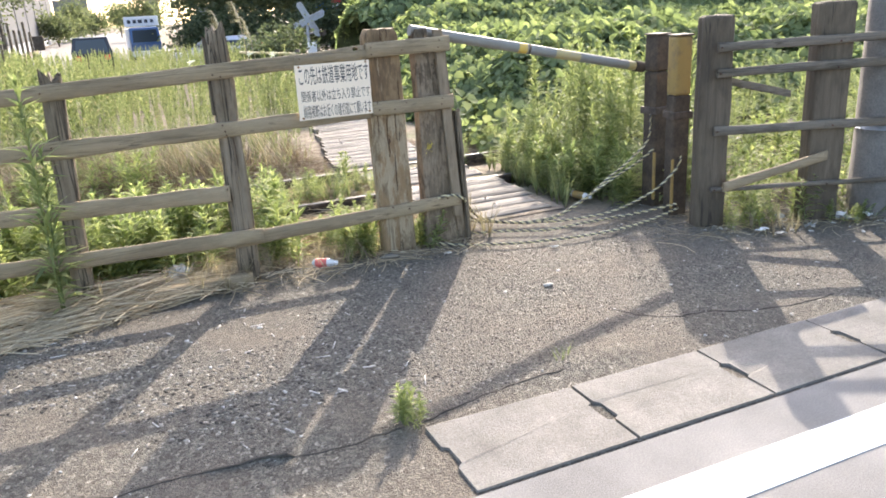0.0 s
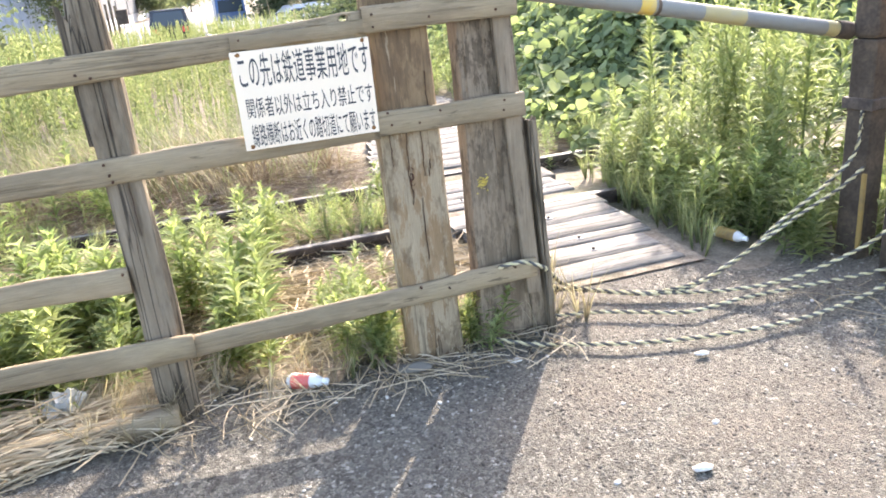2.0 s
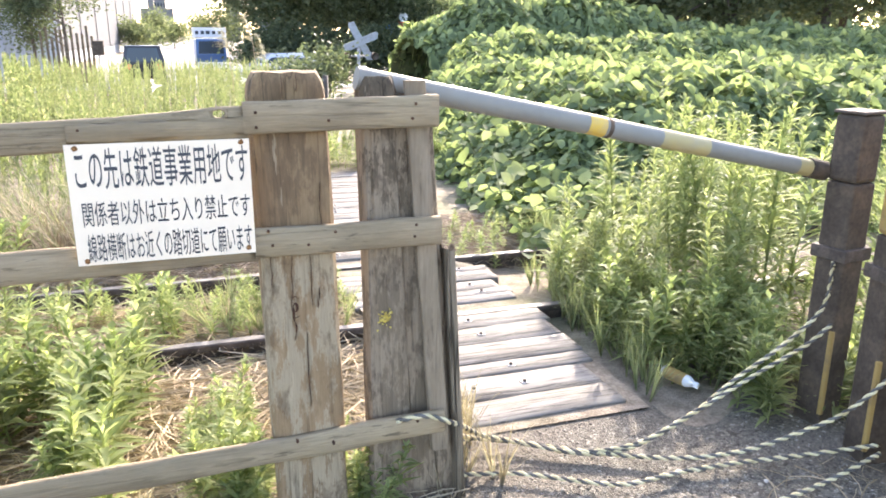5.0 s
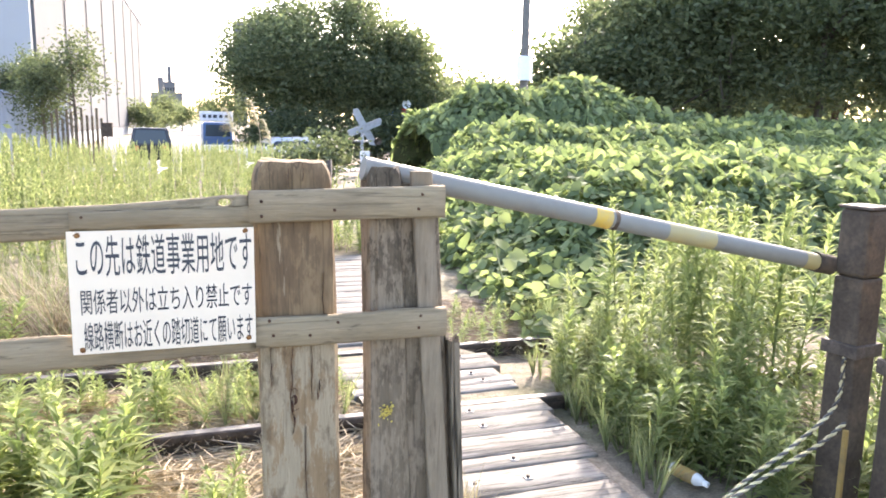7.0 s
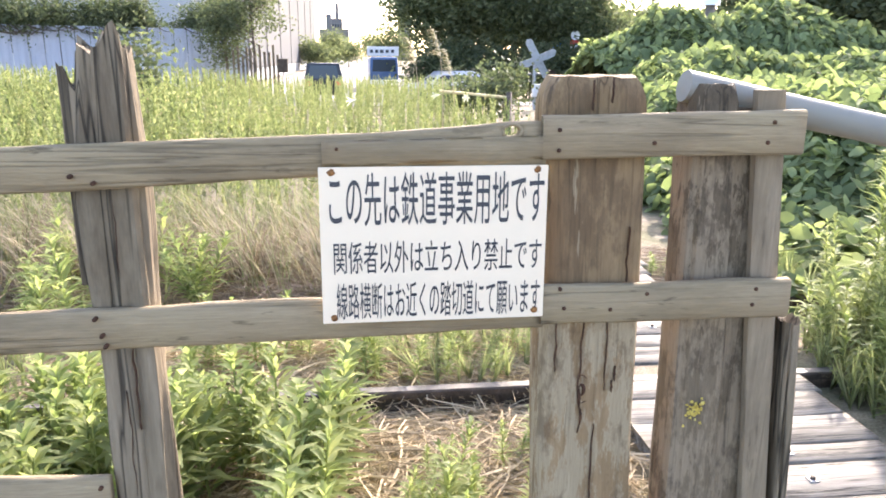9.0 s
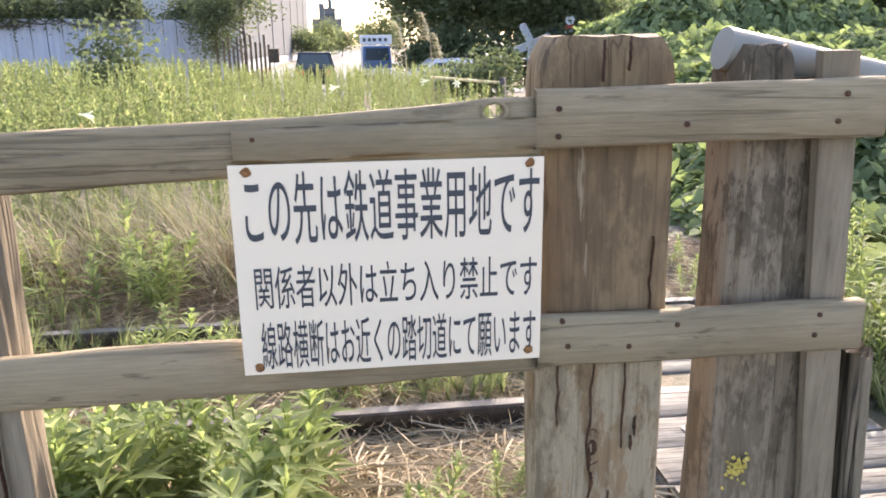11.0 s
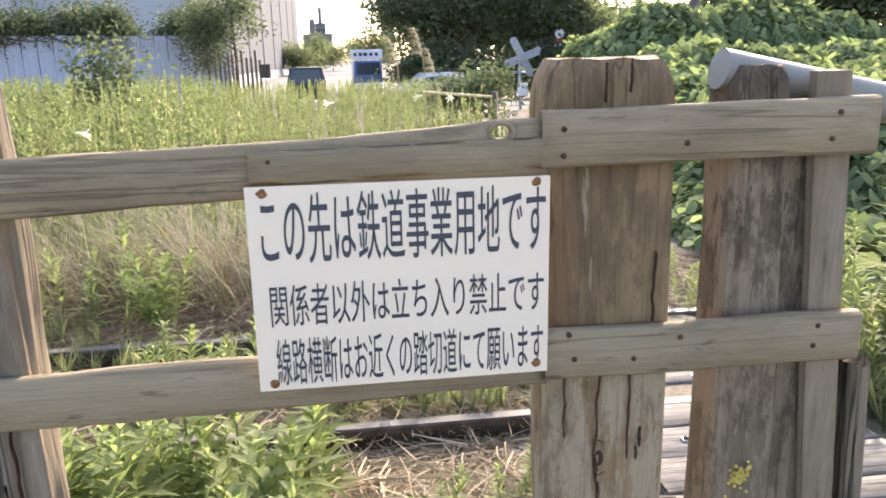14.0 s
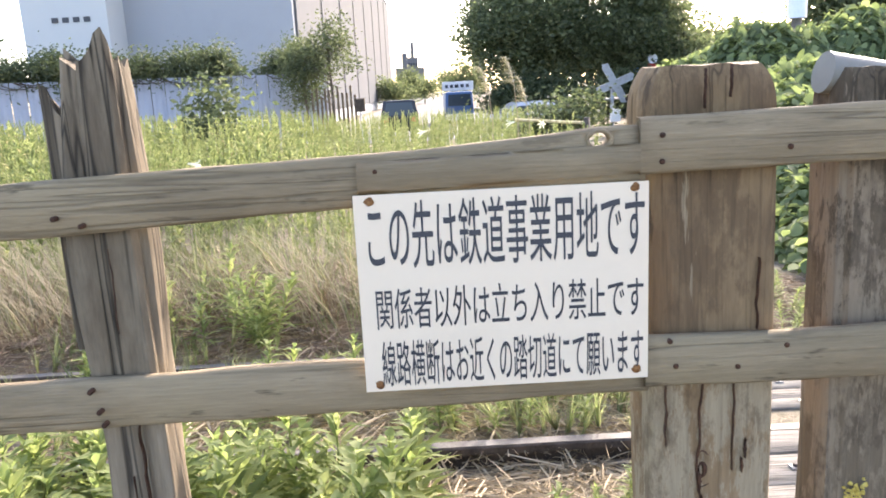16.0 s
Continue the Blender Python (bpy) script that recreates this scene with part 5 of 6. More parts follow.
def swept(n, r):
    """Thin dry stalks from one foot, arching the same way."""
    items = []
    for _ in range(n):
        a, hh, o = r.normal(math.pi, 0.55), r.uniform(0.5, 1.0), r.uniform(0.25, 0.8)
        c, s = math.cos(a), math.sin(a)
        V, F = [], []
        for k in range(6):
            q = k / 5
            d, z = o * q ** 1.5, hh * (q - 0.33 * q ** 3)
            w = 0.0040 * (1 - 0.75 * q)
            V += [(c * d - s * w, s * d + c * w, z), (c * d + s * w, s * d - c * w, z)]
        for k in range(5):
            b = 2 * k
            F += [(b, b + 1, b + 3), (b, b + 3, b + 2)]
        items.append((np.array(V) + np.array((r.normal(0, 0.05), r.normal(0, 0.05), 0)), np.array(F)))
    return join_arrays(items)


sweeps = [swept(9, r) for _ in range(8)]
scatter("dry_reed", sweeps, spots_in(230, -4.0, 1.75, 7.4, 8.8, r, 0.65, 1.1), DRY_GRASS, "long pale dry stalks arching over the far rail", "dry grass", r, 0.08, aim=0.0)
scatter("dry_reed", sweeps, spots_in(50, -3.0, 1.9, 7.3, 8.2, r, 0.5, 0.9), GRASS, "green grass blades arching among dry stalks", "grass", r, 0.1)
mat_spots = [(x, y, z + 0.13 * r.random() ** 1.5 * min(1, (y - 7.06) / 0.3), s) for x, y, z, s in spots_in(6500, -3.5, 2.0, 7.09, 8.4, r, 0.5, 1.0)]
scatter("dead_grass_mat", blades, mat_spots, DEAD_GRASS, "matted reddish brown dead grass beyond the rail", "dry grass", r, 0.7)
scatter("track_grass", tufts, spots_in(46, -0.6, 0.75, 6.72, 6.97, r, 0.5, 0.95), GRASS, "green grass tufts against the far rail", "grass", r, 0.3)
scatter("track_weed", young, [(0.175 + r.normal(0, 0.05), 7.35 + r.normal(0, 0.05), 0.02, r.uniform(0.6, 0.85)) for _ in range(6)], YOUNG_LEAF, "lone green weed beyond the far rail", "weed", r, 0.15)
scatter("goldenrod_clump", tall, [(-0.42 + r.normal(0, 0.02), 4.27 + r.normal(0, 0.02), 0, q) for q in (1.3, 0.95)], GOLDENROD, "tall goldenrod stalk standing before the fence", "weeds", r, 0.03, kind="")

# white lilies in the field
for x, y, top, turn in ((1.14, 10.15, 1.05, 200), (2.03, 11.0, 1.05, 150), (-0.54, 8.4, 1.0, 20), (2.35, 11.3, 1.02, 250)):
    lily = thing("lily", "wild lily with one white trumpet flower among the weeds", "flower", (x, y, 0), turn, "white lilies")
    tube("stem", [(0, 0, 0), (0.01, 0, top * 0.6), (0.0, 0, top - 0.01), (0.03, 0, top)], [0.006, 0.005, 0.004, 0.004], GRASS, lily, 5)
    for k in range(6):
        a0 = k * math.pi / 3
        V, F = [], []
        for q in range(5):
            u = q / 4
            rad = 0.006 + 0.011 * u + 0.028 * u ** 4
            half = 0.5 * (1 - 0.75 * u ** 3)
            ax = 0.02 + 0.095 * u - 0.01 * u ** 4
            for e in (-half, half):
                V.append((ax, rad * math.cos(a0 + e), top - 0.02 * u + rad * math.sin(a0 + e)))
        for q in range(4):
            b = 2 * q
            F += [(b, b + 1, b + 3), (b, b + 3, b + 2)]
        part("petal", tri_mesh("petal", V, F), LILY, lily)

scatter("dead_grass_mat", blades, [(x, y, z + 0.03 * r.random(), s) for x, y, z, s in spots_in(1500, 3.0, 4.0, 6.95, 8.4, r, 0.4, 0.9)], DEAD_GRASS, "dead grass on the dirt beside the planks", "dry grass", r, 0.4)
scatter("track_weed", young, spots_in(26, 3.0, 3.7, 6.95, 7.9, r, 0.2, 0.45), YOUNG_LEAF, "small weeds on the dirt beside the planks", "weeds", r, 0.2)

scatter("field_weed", far_weed, [(x, y, z, s * field_dip(x, y)) for x, y, z, s in spots_in(420, -11, 4.2, 9.2, 16, r, 0.95, 1.28, edge)], FIELD_LEAF, "taller weed spires standing above the field", "weeds", r, 0.07)

scatter("post_weed", young, spots_in(14, 1.2, 1.42, 4.72, 5.15, r, 0.35, 0.6), YOUNG_LEAF, "soft green weeds beside the sleeper post", "weeds", r, 0.2)
scatter("track_weed", young, spots_in(16, 1.25, 1.75, 6.1, 6.6, r, 0.3, 0.5), YOUNG_LEAF, "green weeds tucked between the rails", "weeds", r, 0.3)
scatter("track_grass", tufts, spots_in(40, 1.15, 1.8, 6.05, 6.7, r, 0.5, 0.9), GRASS, "green grass tucked between the rails", "grass", r, 0.35)

scatter("field_weed", far_weed, spots_in(90, 2.6, 4.6, 10.9, 13.5, r, 0.45, 0.95), FIELD_LEAF, "weeds closing off the end of the plank path", "weeds", r, 0.1)
scatter("field_weed", young, spots_in(60, 2.5, 4.2, 10.7, 11.8, r, 0.5, 0.9), YOUNG_LEAF, "low weeds at the end of the plank path", "weeds", r, 0.15)

# ---- along the far road ----
hoard = thing("hoarding", "pale blue-white corrugated hoarding along the far road", "fence", (0, 0, 0))
n_panels = 28
base = Vector((-24.0, 42.0, 0))
end = Vector((-5.4, 54.0, 0))
step = (end - base) / n_panels
for i in range(n_panels):
    p, q = base + step * i, base + step * (i + 1)
    bm = bmesh.new()
    d = (q - p)
    nrm = Vector((d.y, -d.x, 0)).normalized()
    cols = []
    for k in range(9):
        s = k / 8 * 0.94
        off = nrm * (0.03 if k % 4 in (1, 2) else 0.0)
        a = p + d * s + off
        cols.append((bm.verts.new((a.x, a.y, far_drop(a.y) - 0.03)), bm.verts.new((a.x, a.y, 2.85 + 0.012 * math.sin(i * 3.1)))))
    for k in range(8):
        bm.faces.new((cols[k][0], cols[k + 1][0], cols[k + 1][1], cols[k][1]))
    ex = bmesh.ops.extrude_face_region(bm, geom=bm.faces[:])
    for v in ex["geom"]:
        if isinstance(v, bmesh.types.BMVert):
            v.co -= nrm * 0.012
    part("panel", bm, HOARDING, hoard)
for i in range(0, n_panels, 4):
    p = base + step * i
    tube("brace_post", [(p.x + 0.1, p.y - 0.16, far_drop(p.y) - 0.1), (p.x + 0.1, p.y - 0.16, 1.7 + 0.35 * math.sin(i))], 0.035, STEEL, hoard, 8)

# shrubs and a tree leaning over the hoarding
r = np.random.default_rng(5)
for x, h, cr_ in ((-23.6, 4.6, 1.6), (-21.4, 4.3, 1.5), (-19.2, 4.9, 1.7), (-17.0, 4.4, 1.5), (-15.2, 4.6, 1.6), (-13.2, 4.7, 1.6), (-11.6, 5.2, 1.3), (-8.6, 4.9, 1.5), (-7.0, 5.2, 1.4)):
    tree("shrub", "dark leafy shrub leaning over the hoarding", x, 43.4 + (x + 24) * 0.645, h, cr_, 2.5, 0.19, 170, 34, SHRUB_LEAF, r, 0.09, "shrub")
tree("street_tree", "slim dark tree beside the hoarding", -4.6, 49.5, 6.7, 2.3, 1.6, 0.18, 130, 34, SHRUB_LEAF, r, 0.12, n_lobes=13)
tree("street_tree", "low spreading dark tree beside the hoarding", -6.3, 50.2, 5.0, 1.9, 1.6, 0.18, 110, 32, SHRUB_LEAF, r, 0.1, n_lobes=11)
stakes = thing("stake_fence", "row of old wooden stakes at the end of the hoarding", "fence", (-4.3, 48.6, far_drop(48.6)))
for i in range(11):
    ob = weathered_post("stake", 0.13, 0.1, 2.75 + 0.3 * math.sin(i * 2.3), POST_WOOD, stakes, seed=i + 200, rough=0.004)
    ob.location = (-1.3 + i * 0.25, 0.2 * math.sin(i), 0)

# buildings


def building(name, label, x0, x1, y0, y1, h, mats, ribs=0, turn=0.0, windows=0, roof_boxes=()):
    """A block with a parapet, wall ribs and, where they show, rows of windows."""
    cx, cy = (x0 + x1) / 2, (y0 + y1) / 2
    th = thing(name, label, "building", (cx, cy, 0), turn)
    X, Y = (x1 - x0) / 2, (y1 - y0) / 2
    part("wall", box(-X, X, -Y, Y, -1.5, h), mats[0], th)
    part("roof", box(-X - 0.15, X + 0.15, -Y - 0.15, Y + 0.15, h, h + 0.35), WALL_SEAM if ribs else mats[1], th, "plain parapet")
    for i in range(ribs):
        yy = -Y + (i + 0.5) * 2 * Y / ribs
        part("pilaster", box(X, X + 0.2, yy - Y / ribs * 0.9, yy + Y / ribs * 0.9, 0, h - 0.3), mats[1], th)
        part("wall_seam", box(X, X + 0.12, yy + Y / ribs - 0.5, yy + Y / ribs + 0.5, 0, h - 0.1), WALL_SEAM, th)
    if windows:
        for row in range(int(h / 3.2)):
            for i in range(windows):
                xx = -X + (i + 0.5) * 2 * X / windows
                part("window", box(xx - X / windows * 0.6, xx + X / windows * 0.6, -Y - 0.05, -Y + 0.02, row * 3.2 + 1.2, row * 3.2 + 2.6), DARK_GLASS, th)
    for bx, by, s, hh in roof_boxes:
        part("roof_box", box(bx - s, bx + s, by - s, by + s, h + 0.35, h + 0.35 + hh), mats[1], th)
    return th


hall = building("warehouse", "big pale grey hall with a ribbed side wall", -19.85, -7.35, 62, 165, 18.7, (WALL_GREY, WALL_PANEL), 8, -1.3)
white = building("office_block", "white block beside the grey hall with small dark lettering", -27.0, -21.0, 59, 72, 19.0, (WALL_WHITE, WALL_WHITE), 0)
for i in range(4):
    part("lettering_bar", box(-0.9 + i * 0.75, -0.45 + i * 0.75, -6.56, -6.49, 7.3, 7.65), SIGN_BLACK, white, "small dark unreadable mark")
building("apartment_building", "hazy distant block of flats down the road", -10.0, 0.5, 290, 305, 9.5, (WALL_PANEL, WALL_PANEL), 0, 0, 6, ((-2, 0, 1.0, 5.5),))
building("apartment_building", "hazy distant tower at the end of the road", 19.5, 23.5, 300, 312, 36.0, (WALL_PANEL, WALL_PANEL), 0, 0, 0)
building("apartment_building", "distant grey tower behind the flats", -6.0, -2.0, 310, 322, 14.0, (WALL_PANEL, WALL_PANEL), 0, 0, 4, ((0, 0, 0.7, 6.0),))
for x, y, h in ((-2.2, 150, 5.0), (0.6, 158, 4.0), (-4.6, 128, 3.6), (5.5, 170, 6.0), (8.0, 130, 7.0)):
    tree("roadside_tree", "distant rounded roadside tree", x, y, h, 2.8, 0.8, 0.4, 130, 24, TREE_LEAF, r, 0.15)

far_road = sheet("road_branch", -6.0, 8.0, 27.0, 260, 2, 233, lambda x, y: far_drop(y) + 0.012, ASPHALT)
tagged(far_road, "pale asphalt road running away between hoarding and trees", "road", kind="structure")

# vehicles


def wheel(parent, x, y, rad, wid):
    bm = bmesh.new()
    bmesh.ops.create_cone(bm, cap_ends=True, segments=18, radius1=rad, radius2=rad, depth=wid, matrix=pose(0, 0, 0, 0, 90, 0))
    w = part("wheel", bm, TYRE, parent)
    w.location = (x, y, rad)
    bm = bmesh.new()
    bmesh.ops.create_cone(bm, cap_ends=True, segments=14, radius1=rad * 0.6, radius2=rad * 0.55, depth=wid + 0.02, matrix=pose(0, 0, 0, 0, 90, 0))
    part("rim", bm, STEEL, w)


def hull(profile, half, tuck, bevel=0.05):
    """A car body: a side outline in (y, z) drawn out in width, drawn in towards the top."""
    bm = bmesh.new()
    zs = [p[1] for p in profile]
    z0, z1 = min(zs), max(zs)
    sides = []
    for sx in (-1, 1):
        sides.append([bm.verts.new((sx * (half - tuck * max(0, (z - z0) / (z1 - z0) - 0.45)), y, z)) for y, z in profile])
    n = len(profile)
    bm.faces.new(sides[0])
    bm.faces.new(list(reversed(sides[1])))
    for k in range(n):
        bm.faces.new((sides[0][k], sides[0][(k + 1) % n], sides[1][(k + 1) % n], sides[1][k]))
    bmesh.ops.recalc_face_normals(bm, faces=bm.faces)
    bmesh.ops.bevel(bm, geom=bm.edges[:], offset=bevel, segments=2, affect="EDGES", profile=0.5)
    return bm


def car(name, label, x, y, turn, paint, tall=False):
    th = thing(name, label, "car", (x, y, far_drop(y) + 0.012), turn)
    if tall:
        prof = [(-1.7, 0.35), (1.75, 0.35), (1.78, 0.95), (0.95, 1.05), (0.6, 1.68), (-1.66, 1.70), (-1.74, 1.0)]
        win = [(-1.5, 1.05), (0.78, 1.05), (0.5, 1.58), (-1.5, 1.60)]
    else:
        prof = [(-2.1, 0.35), (2.1, 0.35), (2.12, 0.72), (1.1, 0.92), (0.45, 1.40), (-1.1, 1.42), (-1.85, 0.98), (-2.12, 0.9)]
        win = [(-1.6, 0.95), (0.95, 0.95), (0.4, 1.33), (-1.05, 1.35)]
    part("body", hull(prof, 0.84, 0.28), paint, th, "", True)
    part("side_glass", hull(win, 0.835, 0.27, 0.01), DARK_GLASS, th, "dark side windows")
    f, b = (0.98, 0.62) if tall else (1.06, 0.47)
    zb, zt = (1.06, 1.6) if tall else (0.95, 1.36)
    for ys, gl in (((f, b), "windscreen"), ((-1.75 if tall else -1.78, -1.69 if tall else -1.16), "rear_glass")):
        bm = bmesh.new()
        q = [bm.verts.new((-0.66, ys[0], zb)), bm.verts.new((0.66, ys[0], zb)), bm.verts.new((0.56, ys[1], zt)), bm.verts.new((-0.56, ys[1], zt))]
        bm.faces.new(q)
        for v in q:
            v.co.y += 0.012 if ys[0] > 0 else -0.035
        part(gl, bm, DARK_GLASS, th, "dark glass")
    for sx in (-0.6, 0.6):
        part("headlight", box(sx - 0.16, sx + 0.16, 2.06 if not tall else 1.72, 2.14 if not tall else 1.8, 0.62, 0.78, 0.02), CLEAR, th)
        part("tail_light", box(sx - 0.12, sx + 0.12, -2.14 if not tall else -1.76, -2.08 if not tall else -1.68, 0.75, 0.95, 0.02), RED_PAINT, th)
    part("bumper", box(-0.8, 0.8, 1.95 if not tall else 1.7, 2.17 if not tall else 1.86, 0.3, 0.5, 0.04), paint, th)
    for sx in (-0.75, 0.75):
        for sy in (-1.25, 1.3):
            wheel(th, sx, sy * (0.88 if tall else 1.0), 0.31, 0.2)
    return th


car("parked_car", "black boxy car seen from behind at the far road", -0.15, 38.5, 1, CAR_BLACK, True)
car("parked_car", "silver saloon car turning at the far road", 5.8, 41.0, 105, CAR_SILVER)

truck = thing("parked_truck", "blue truck with a white sign board over its cab", "truck", (3.5, 63.0, far_drop(63.0) + 0.012), 180)
part("cab", hull([(0.5, 0.45), (2.5, 0.45), (2.55, 1.3), (2.35, 2.35), (0.5, 2.4)], 1.05, 0.12, 0.06), TRUCK_BLUE, truck, "", True)
bm = bmesh.new()
q = [bm.verts.new((-0.88, 2.575, 1.35)), bm.verts.new((0.88, 2.575, 1.35)), bm.verts.new((0.82, 2.40, 2.2)), bm.verts.new((-0.82, 2.40, 2.2))]
bm.faces.new(q)
part("windscreen", bm, DARK_GLASS, truck, "dark windscreen")
part("cargo_box", box(-1.1, 1.1, -4.0, 0.4, 0.75, 2.3, 0.04), WHITE_PAINT, truck)
part("sign_board", box(-1.2, 1.2, 0.3, 0.5, 2.45, 3.15, 0.03), WHITE_PAINT, truck, "white board above the cab")
for i, w in enumerate((0.28, 0.3, 0.36, 0.3, 0.28)):
    part("lettering_bar", box(-0.85 + i * 0.4, -0.85 + i * 0.4 + w * 0.8, 0.5, 0.515, 2.68, 2.92), SIGN_BLACK, truck, "dark unreadable mark")
part("bumper", box(-1.05, 1.05, 2.45, 2.66, 0.35, 0.75, 0.04), WHITE_PAINT, truck)
for sx in (-0.75, 0.75):
    part("headlight", box(sx - 0.18, sx + 0.18, 2.62, 2.68, 0.5, 0.68, 0.02), CLEAR, truck)
    for sy in (1.6, -2.6):
        wheel(truck, sx * 1.2, sy, 0.42, 0.26)

# signs at the level crossing
cb = thing("crossing_sign", "weathered grey crossbuck at the level crossing", "sign", (6.06, 23.5, 0), 4)
tube("mast", [(-0.02, 0, -0.1), (-0.06, 0, 0.7), (-0.03, 0, 1.45)], 0.05, CROSS_GREY, cb, 12)
for a, half in ((60, 0.60), (-21, 0.55)):
    bm = bmesh.new()
    out = [(-half, -0.03), (-half + 0.09, -0.10), (half - 0.09, -0.10), (half, 0.03), (half - 0.05, 0.10), (-half + 0.05, 0.10)]
    front = [bm.verts.new((x, -0.075, z)) for x, z in out]
    back = [bm.verts.new((x, -0.05, z)) for x, z in out]
    bm.faces.new(front)
    bm.faces.new(list(reversed(back)))
    for k in range(6):
        bm.faces.new((front[k], front[(k + 1) % 6], back[(k + 1) % 6], back[k]))
    ob = part("blade", bm, CROSS_GREY, cb, "grey cross blade with clipped corners")
    ob.matrix_basis = pose(0, 0.006 if a > 0 else -0.03, 1.34, 0, a, 0)
part("control_box", box(-0.13, 0.13, -0.16, -0.05, 0.35, 0.68, 0.015), WHITE_PAINT, cb)
tube("lamp", [(-0.42, -0.16, 0.95), (-0.42, -0.02, 0.95)], 0.10, POST_BLACK, cb, 14)
tube("lamp", [(0.38, -0.16, 0.95), (0.38, -0.02, 0.95)], 0.10, POST_BLACK, cb, 14)
tube("cross_arm", [(-0.44, 0.0, 0.95), (0.4, 0.0, 0.95)], 0.03, CROSS_GREY, cb, 8)

bs = thing("road_sign", "round blue traffic sign on a white post", "sign", (12.73, 46.0, far_drop(46.0)))
tube("mast", [(0, 0, -0.1), (0, 0, 3.1)], 0.035, STEEL, bs, 10)
tube("disc", [(0, -0.05, 2.75), (0, -0.03, 2.75)], 0.34, BLUE_PAINT, bs, 24)
part("arrow", box(-0.05, 0.05, -0.062, -0.051, 2.57, 2.91), WHITE_PAINT, bs, "white arrow mark")
rs = thing("road_sign", "stack of red and white traffic plates on a post", "sign", (13.6, 45.8, far_drop(45.8)))
tube("mast", [(0, 0, -0.1), (0, 0, 3.65)], 0.035, STEEL, rs, 10)
tube("disc", [(0, -0.05, 3.5), (0, -0.03, 3.5)], 0.26, WHITE_PAINT, rs, 20)
for k, (z, m_) in enumerate(((3.12, RED_PAINT), (2.86, WHITE_PAINT), (2.60, RED_PAINT), (2.34, WHITE_PAINT))):
    part("plate", box(-0.27, 0.27, -0.05, -0.03, z - 0.11, z + 0.11, 0.01), m_, rs)
ts = thing("road_sign", "grey back of a triangular traffic sign on a post", "sign", (5.96, 47.3, far_drop(47.3)))
tube("mast", [(0, 0, -0.1), (0, 0, 3.2)], 0.05, STEEL, ts, 10)
bm = bmesh.new()
tri = [bm.verts.new((-0.42, -0.07, 3.28)), bm.verts.new((0.42, -0.07, 3.28)), bm.verts.new((0, -0.07, 2.58))]
f = bm.faces.new(tri)
ex = bmesh.ops.extrude_face_region(bm, geom=[f])
for v in ex["geom"]:
    if isinstance(v, bmesh.types.BMVert):
        v.co.y += 0.02
part("plate", bm, STEEL, ts)

fp = thing("utility_pole", "distant concrete utility pole with a white wrap", "pole", (12.98, 28.0, far_drop(28.0)))
tube("shaft", [(0, 0, -0.1), (0, 0, 11)], [0.17, 0.12], POLE_CONCRETE, fp, 14)
tube("white_wrap", [(0, 0, 3.25), (0, 0, 4.1)], 0.30, WHITE_PAINT, fp, 14)
tube("cross_arm", [(-0.7, 0, 8.0), (0.7, 0, 8.0)], 0.05, STEEL, fp, 8)

# dark relay boxes on short posts before the hoarding
for x, y, top in ((-2.6, 46.0, 1.15), (-6.75, 46.0, -0.05)):
    rb = thing("relay_box", "dark steel box on a short post by the hoarding", "box", (x, y, far_drop(y)), 0, "relay boxes")
    t_ = top - far_drop(y)
    tube("post", [(0, 0, -0.1), (0, 0, t_ - 0.3)], 0.05, STEEL, rb, 8)
    part("case", box(-0.26, 0.26, -0.18, 0.18, t_ - 0.72, t_ - 0.03, 0.02), POST_BLACK, rb)
    part("lid", box(-0.29, 0.29, -0.21, 0.21, t_ - 0.03, t_, 0.01), RUST, rb)

# fallen barrier stick and pampas plumes in the field
stick = thing("guard_bar", "thin pale bar lying across the field weeds", "bar", (3.35, 14.5, 0.82))
tube("bar", [(-0.95, 0, 0.10), (0.12, 0, 0.0)], 0.022, ROPE_YELLOW, stick, 8)
tube("bar_post", [(0.12, 0, -0.85), (0.12, 0, 0.08)], 0.045, RUST, stick, 8)
for i, (x, y, h) in enumerate(((2.28, 13.2, 1.66), (1.96, 13.3, 1.55), (2.5, 13.7, 1.4))):
    pg = thing("pampas_grass", "pampas stalk with a pale feathery plume", "grass", (x, y, 0), 0, "pampas stalks")
    tube("stalk", [(0, 0, 0), (0.02, 0, h * 0.6), (-0.02, 0, h - 0.2)], [0.008, 0.006, 0.004], DRY_GRASS, pg, 6)
    items = []
    for k in range(110):
        s = r.random()
        V, F = lance(0.17 * (1 - 0.5 * s), 0.013, 0.9)
        V = turn_z(turn_y(V, -0.9), r.normal(2.6, 0.8))
        items.append((V + np.array((-0.02 - 0.1 * s * s, 0, h - 0.25 + 0.36 * s)), F))
    V, F = join_arrays(items)
    part("plume", tri_mesh("plume", V, F), PLUME, pg, "pale feathery plume")

# ---- the foot of the dark fence ----
r = np.random.default_rng(733)


def fence_foot(n, spread, s0, s1):
    """Spots along the foot of the dark fence, thinning out towards the asphalt."""
    out = []
    for _ in range(n):
        u, v = r.uniform(0.02, 1.5), -abs(r.normal(0.06, spread))
        out.append((3.638 + 0.9205 * u + 0.3907 * v, 3.83 - 0.3907 * u + 0.9205 * v, 0.006, r.uniform(s0, s1)))
    return out


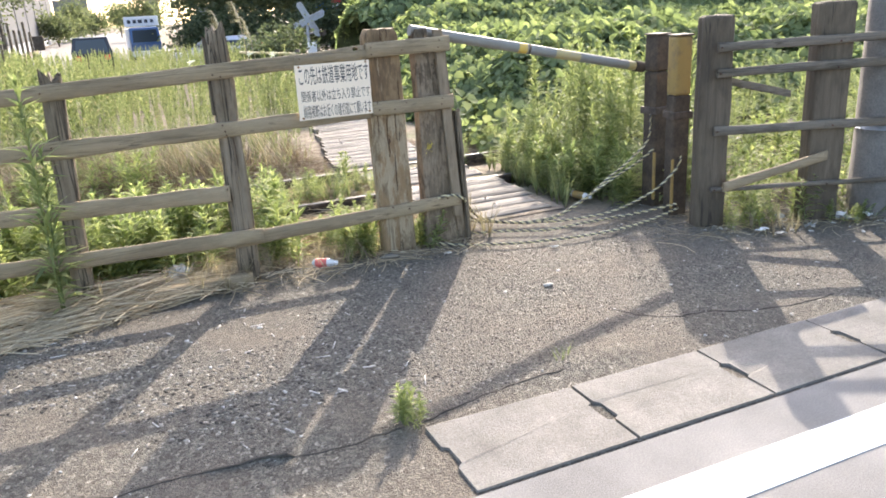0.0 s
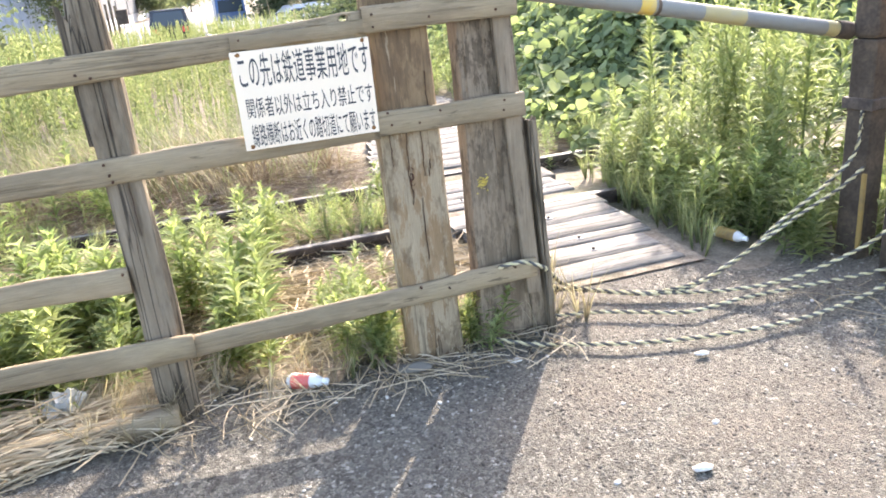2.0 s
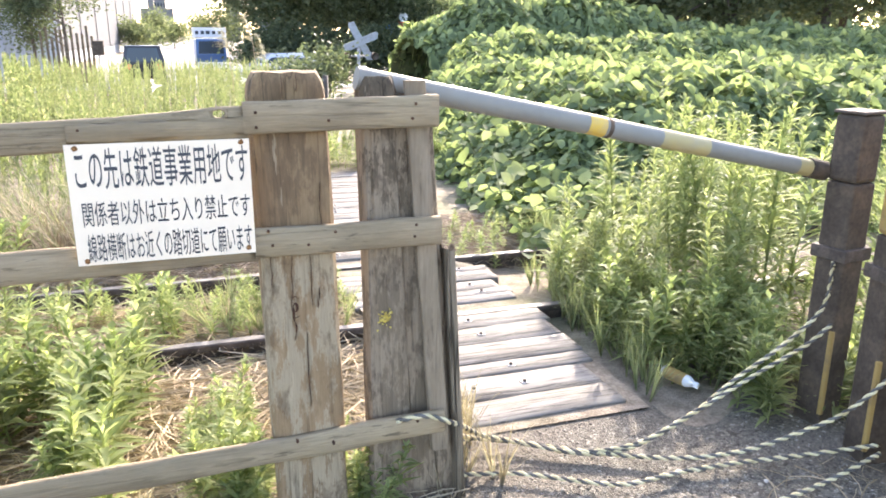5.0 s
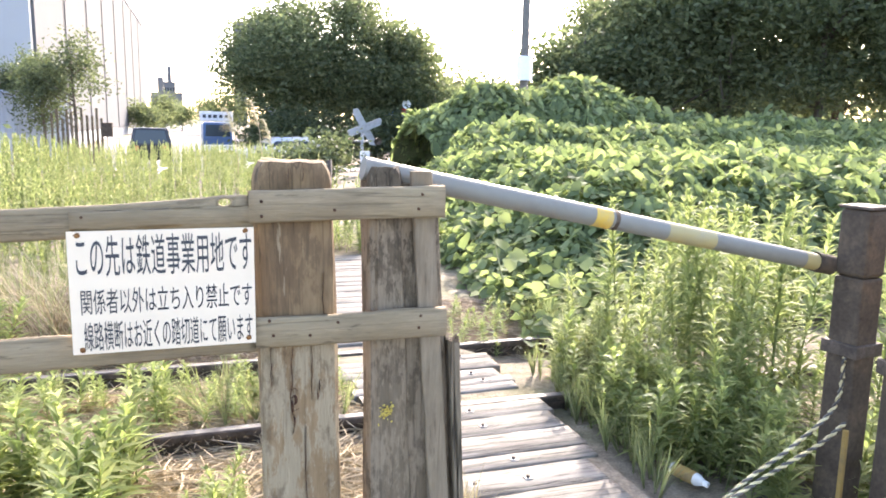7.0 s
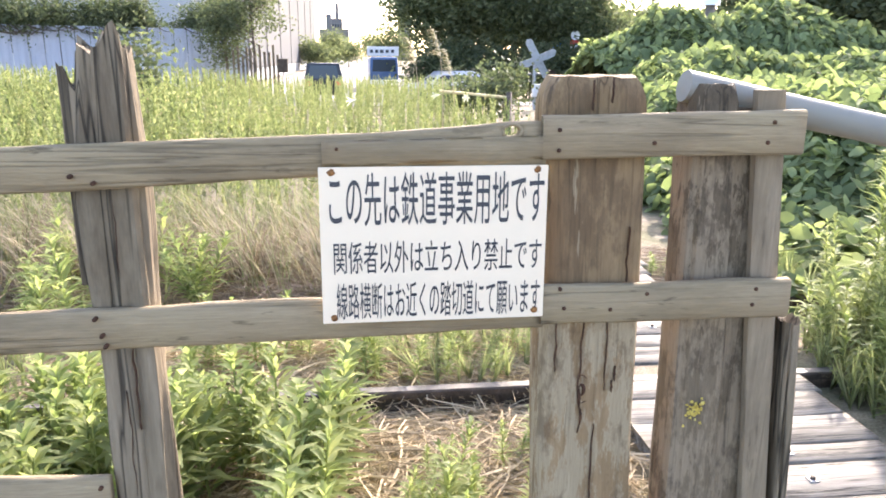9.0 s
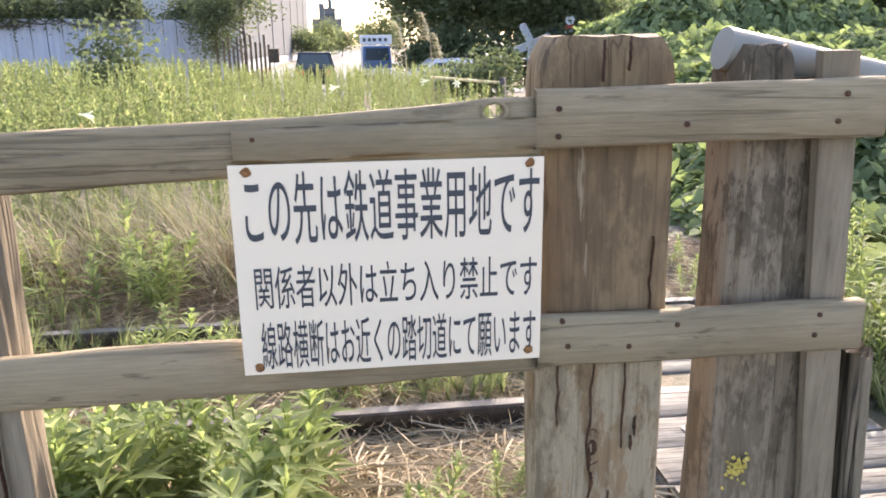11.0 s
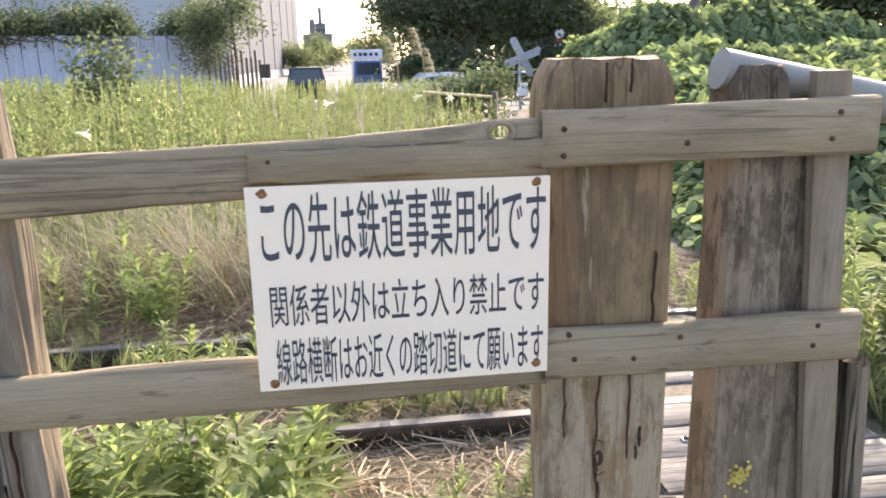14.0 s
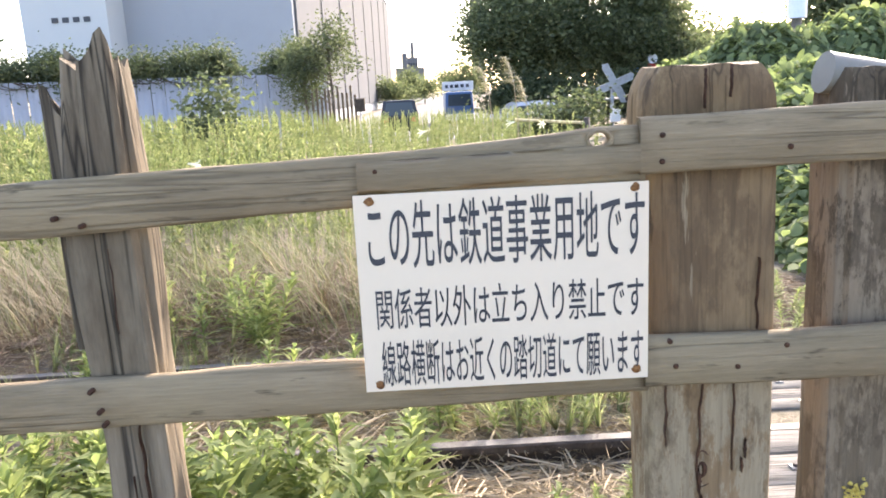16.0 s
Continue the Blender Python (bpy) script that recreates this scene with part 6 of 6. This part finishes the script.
scatter("foot_weed", young, fence_foot(60, 0.10, 0.14, 0.30), YOUNG_LEAF, "low grey-green weeds along the foot of the dark fence", "weeds", r, 0.45)
scatter("foot_straw", blades, fence_foot(260, 0.13, 0.3, 0.7), STRAW, "dry matted stalks along the foot of the dark fence", "straw", r, 0.6)
scatter("pale_chip", pebbles, [(x, y, z, 0.5 * q) for x, y, z, q in fence_foot(60, 0.16, 0.02, 0.07)], WHITE_STONE, "small pale stones and scraps under the dark fence", "gravel", r, 0)

# ---- litter ----
bottle = thing("drink_bottle", "crushed clear plastic bottle with a red label", "bottle", (1.078, 4.385, 0.042), -32)
bottle.scale = (0.9, 0.95, 0.9)
tube("bottle_body", [(-0.085, 0, 0), (-0.07, 0, 0), (0.03, 0, 0.004), (0.06, 0, 0.003), (0.075, 0, 0.003)], [0.02, 0.032, 0.031, 0.022, 0.013], CLEAR, bottle, 14)
tube("wrapper", [(-0.06, 0, 0.0), (-0.02, 0, 0.002), (0.022, 0, 0.003)], [0.034, 0.0325, 0.0335], PINK, bottle, 14, "red paper label")
tube("cap", [(0.074, 0, 0.003), (0.095, 0, 0.003)], 0.0155, WHITE_PAINT, bottle, 14)
can = thing("drink_bottle", "yellow-labelled plastic bottle lying at the path edge", "bottle", (3.335, 4.90, 0.035), -76)
can.scale = (0.85, 0.85, 0.85)
tube("bottle_body", [(-0.11, 0, 0), (-0.10, 0, 0), (0.06, 0, 0), (0.10, 0, 0)], [0.025, 0.034, 0.033, 0.014], CLEAR, can, 14)
tube("wrapper", [(-0.085, 0, 0), (0.045, 0, 0)], 0.0355, OLD_YELLOW, can, 14, "yellow label")
tube("cap", [(0.10, 0, 0), (0.122, 0, 0)], 0.016, WHITE_PAINT, can, 12)
bm = bmesh.new()
bmesh.ops.create_icosphere(bm, subdivisions=3, radius=0.07)
for v in bm.verts:
    v.co *= 1 + 0.55 * noise.noise(v.co * 30)
    v.co.z = v.co.z * 0.9
bagob = part("plastic_bag", bm, BAG)
bagob.location = (0.215, 4.53, 0.085)
tagged(bagob, "crumpled pale plastic bag in the straw", "bag")
log = thing("ground_log", "grey split timber lying at the fence foot", "timber", (0, 0, 0))
board("timber", -1.9, 0.62, 0.055, 0.05, 0.075, 4.25, 0.07, RAIL_WOOD, log, 300, 0.012, yr=4.335, ragged=0.05)
r = np.random.default_rng(91)
rubbish = thing("scrap_pile", "pale scraps of paper and plastic under the dark fence", "litter", (4.25, 3.75, 0))
for i in range(14):
    bm = bmesh.new()
    bmesh.ops.create_grid(bm, x_segments=3, y_segments=3, size=0.03)
    for v in bm.verts:
        v.co.z = 0.022 * noise.noise(v.co * 40 + Vector((i, 0, 0)))
        v.co *= r.uniform(0.6, 1.3)
    ex = bmesh.ops.extrude_face_region(bm, geom=bm.faces[:])
    for v in ex["geom"]:
        if isinstance(v, bmesh.types.BMVert):
            v.co.z += 0.003
    ob = part("scrap", bm, BAG if i % 3 else WHITE_PAINT, rubbish)
    ob.matrix_basis = pose(r.uniform(-0.5, 0.55), r.uniform(-0.25, 0.25) - 0.2, 0.02 + 0.02 * r.random(), r.uniform(-20, 20), r.uniform(-20, 20), r.uniform(0, 360))
scatter("fence_weed", young, [(x, y, 0, s) for x, y, z, s in spots_in(60, 3.75, 5.6, 3.5, 4.3, r, 0.3, 0.75, z=0)], YOUNG_LEAF, "low weeds at the foot of the dark fence", "weeds", r, 0.2)

# bare vines trailing over the hoarding
vine = thing("vine", "bare dark vines trailing along the top of the hoarding", "vine", (0, 0, 0))
for i in range(34):
    s0 = r.uniform(0.05, 0.92)
    p = base + (end - base) * s0 + Vector((0.06, -0.14, 2.84))
    q = p + (end - base).normalized() * r.uniform(0.8, 2.4)
    sag = r.uniform(0.15, 0.55)
    tube("stem", [p, p.lerp(q, 0.3) - Vector((-0.05, 0, sag * 0.8)), p.lerp(q, 0.6) - Vector((-0.06, 0, sag)), q - Vector((0, 0, sag * 0.2))], [0.035, 0.028, 0.024, 0.015], BARK, vine, 5)
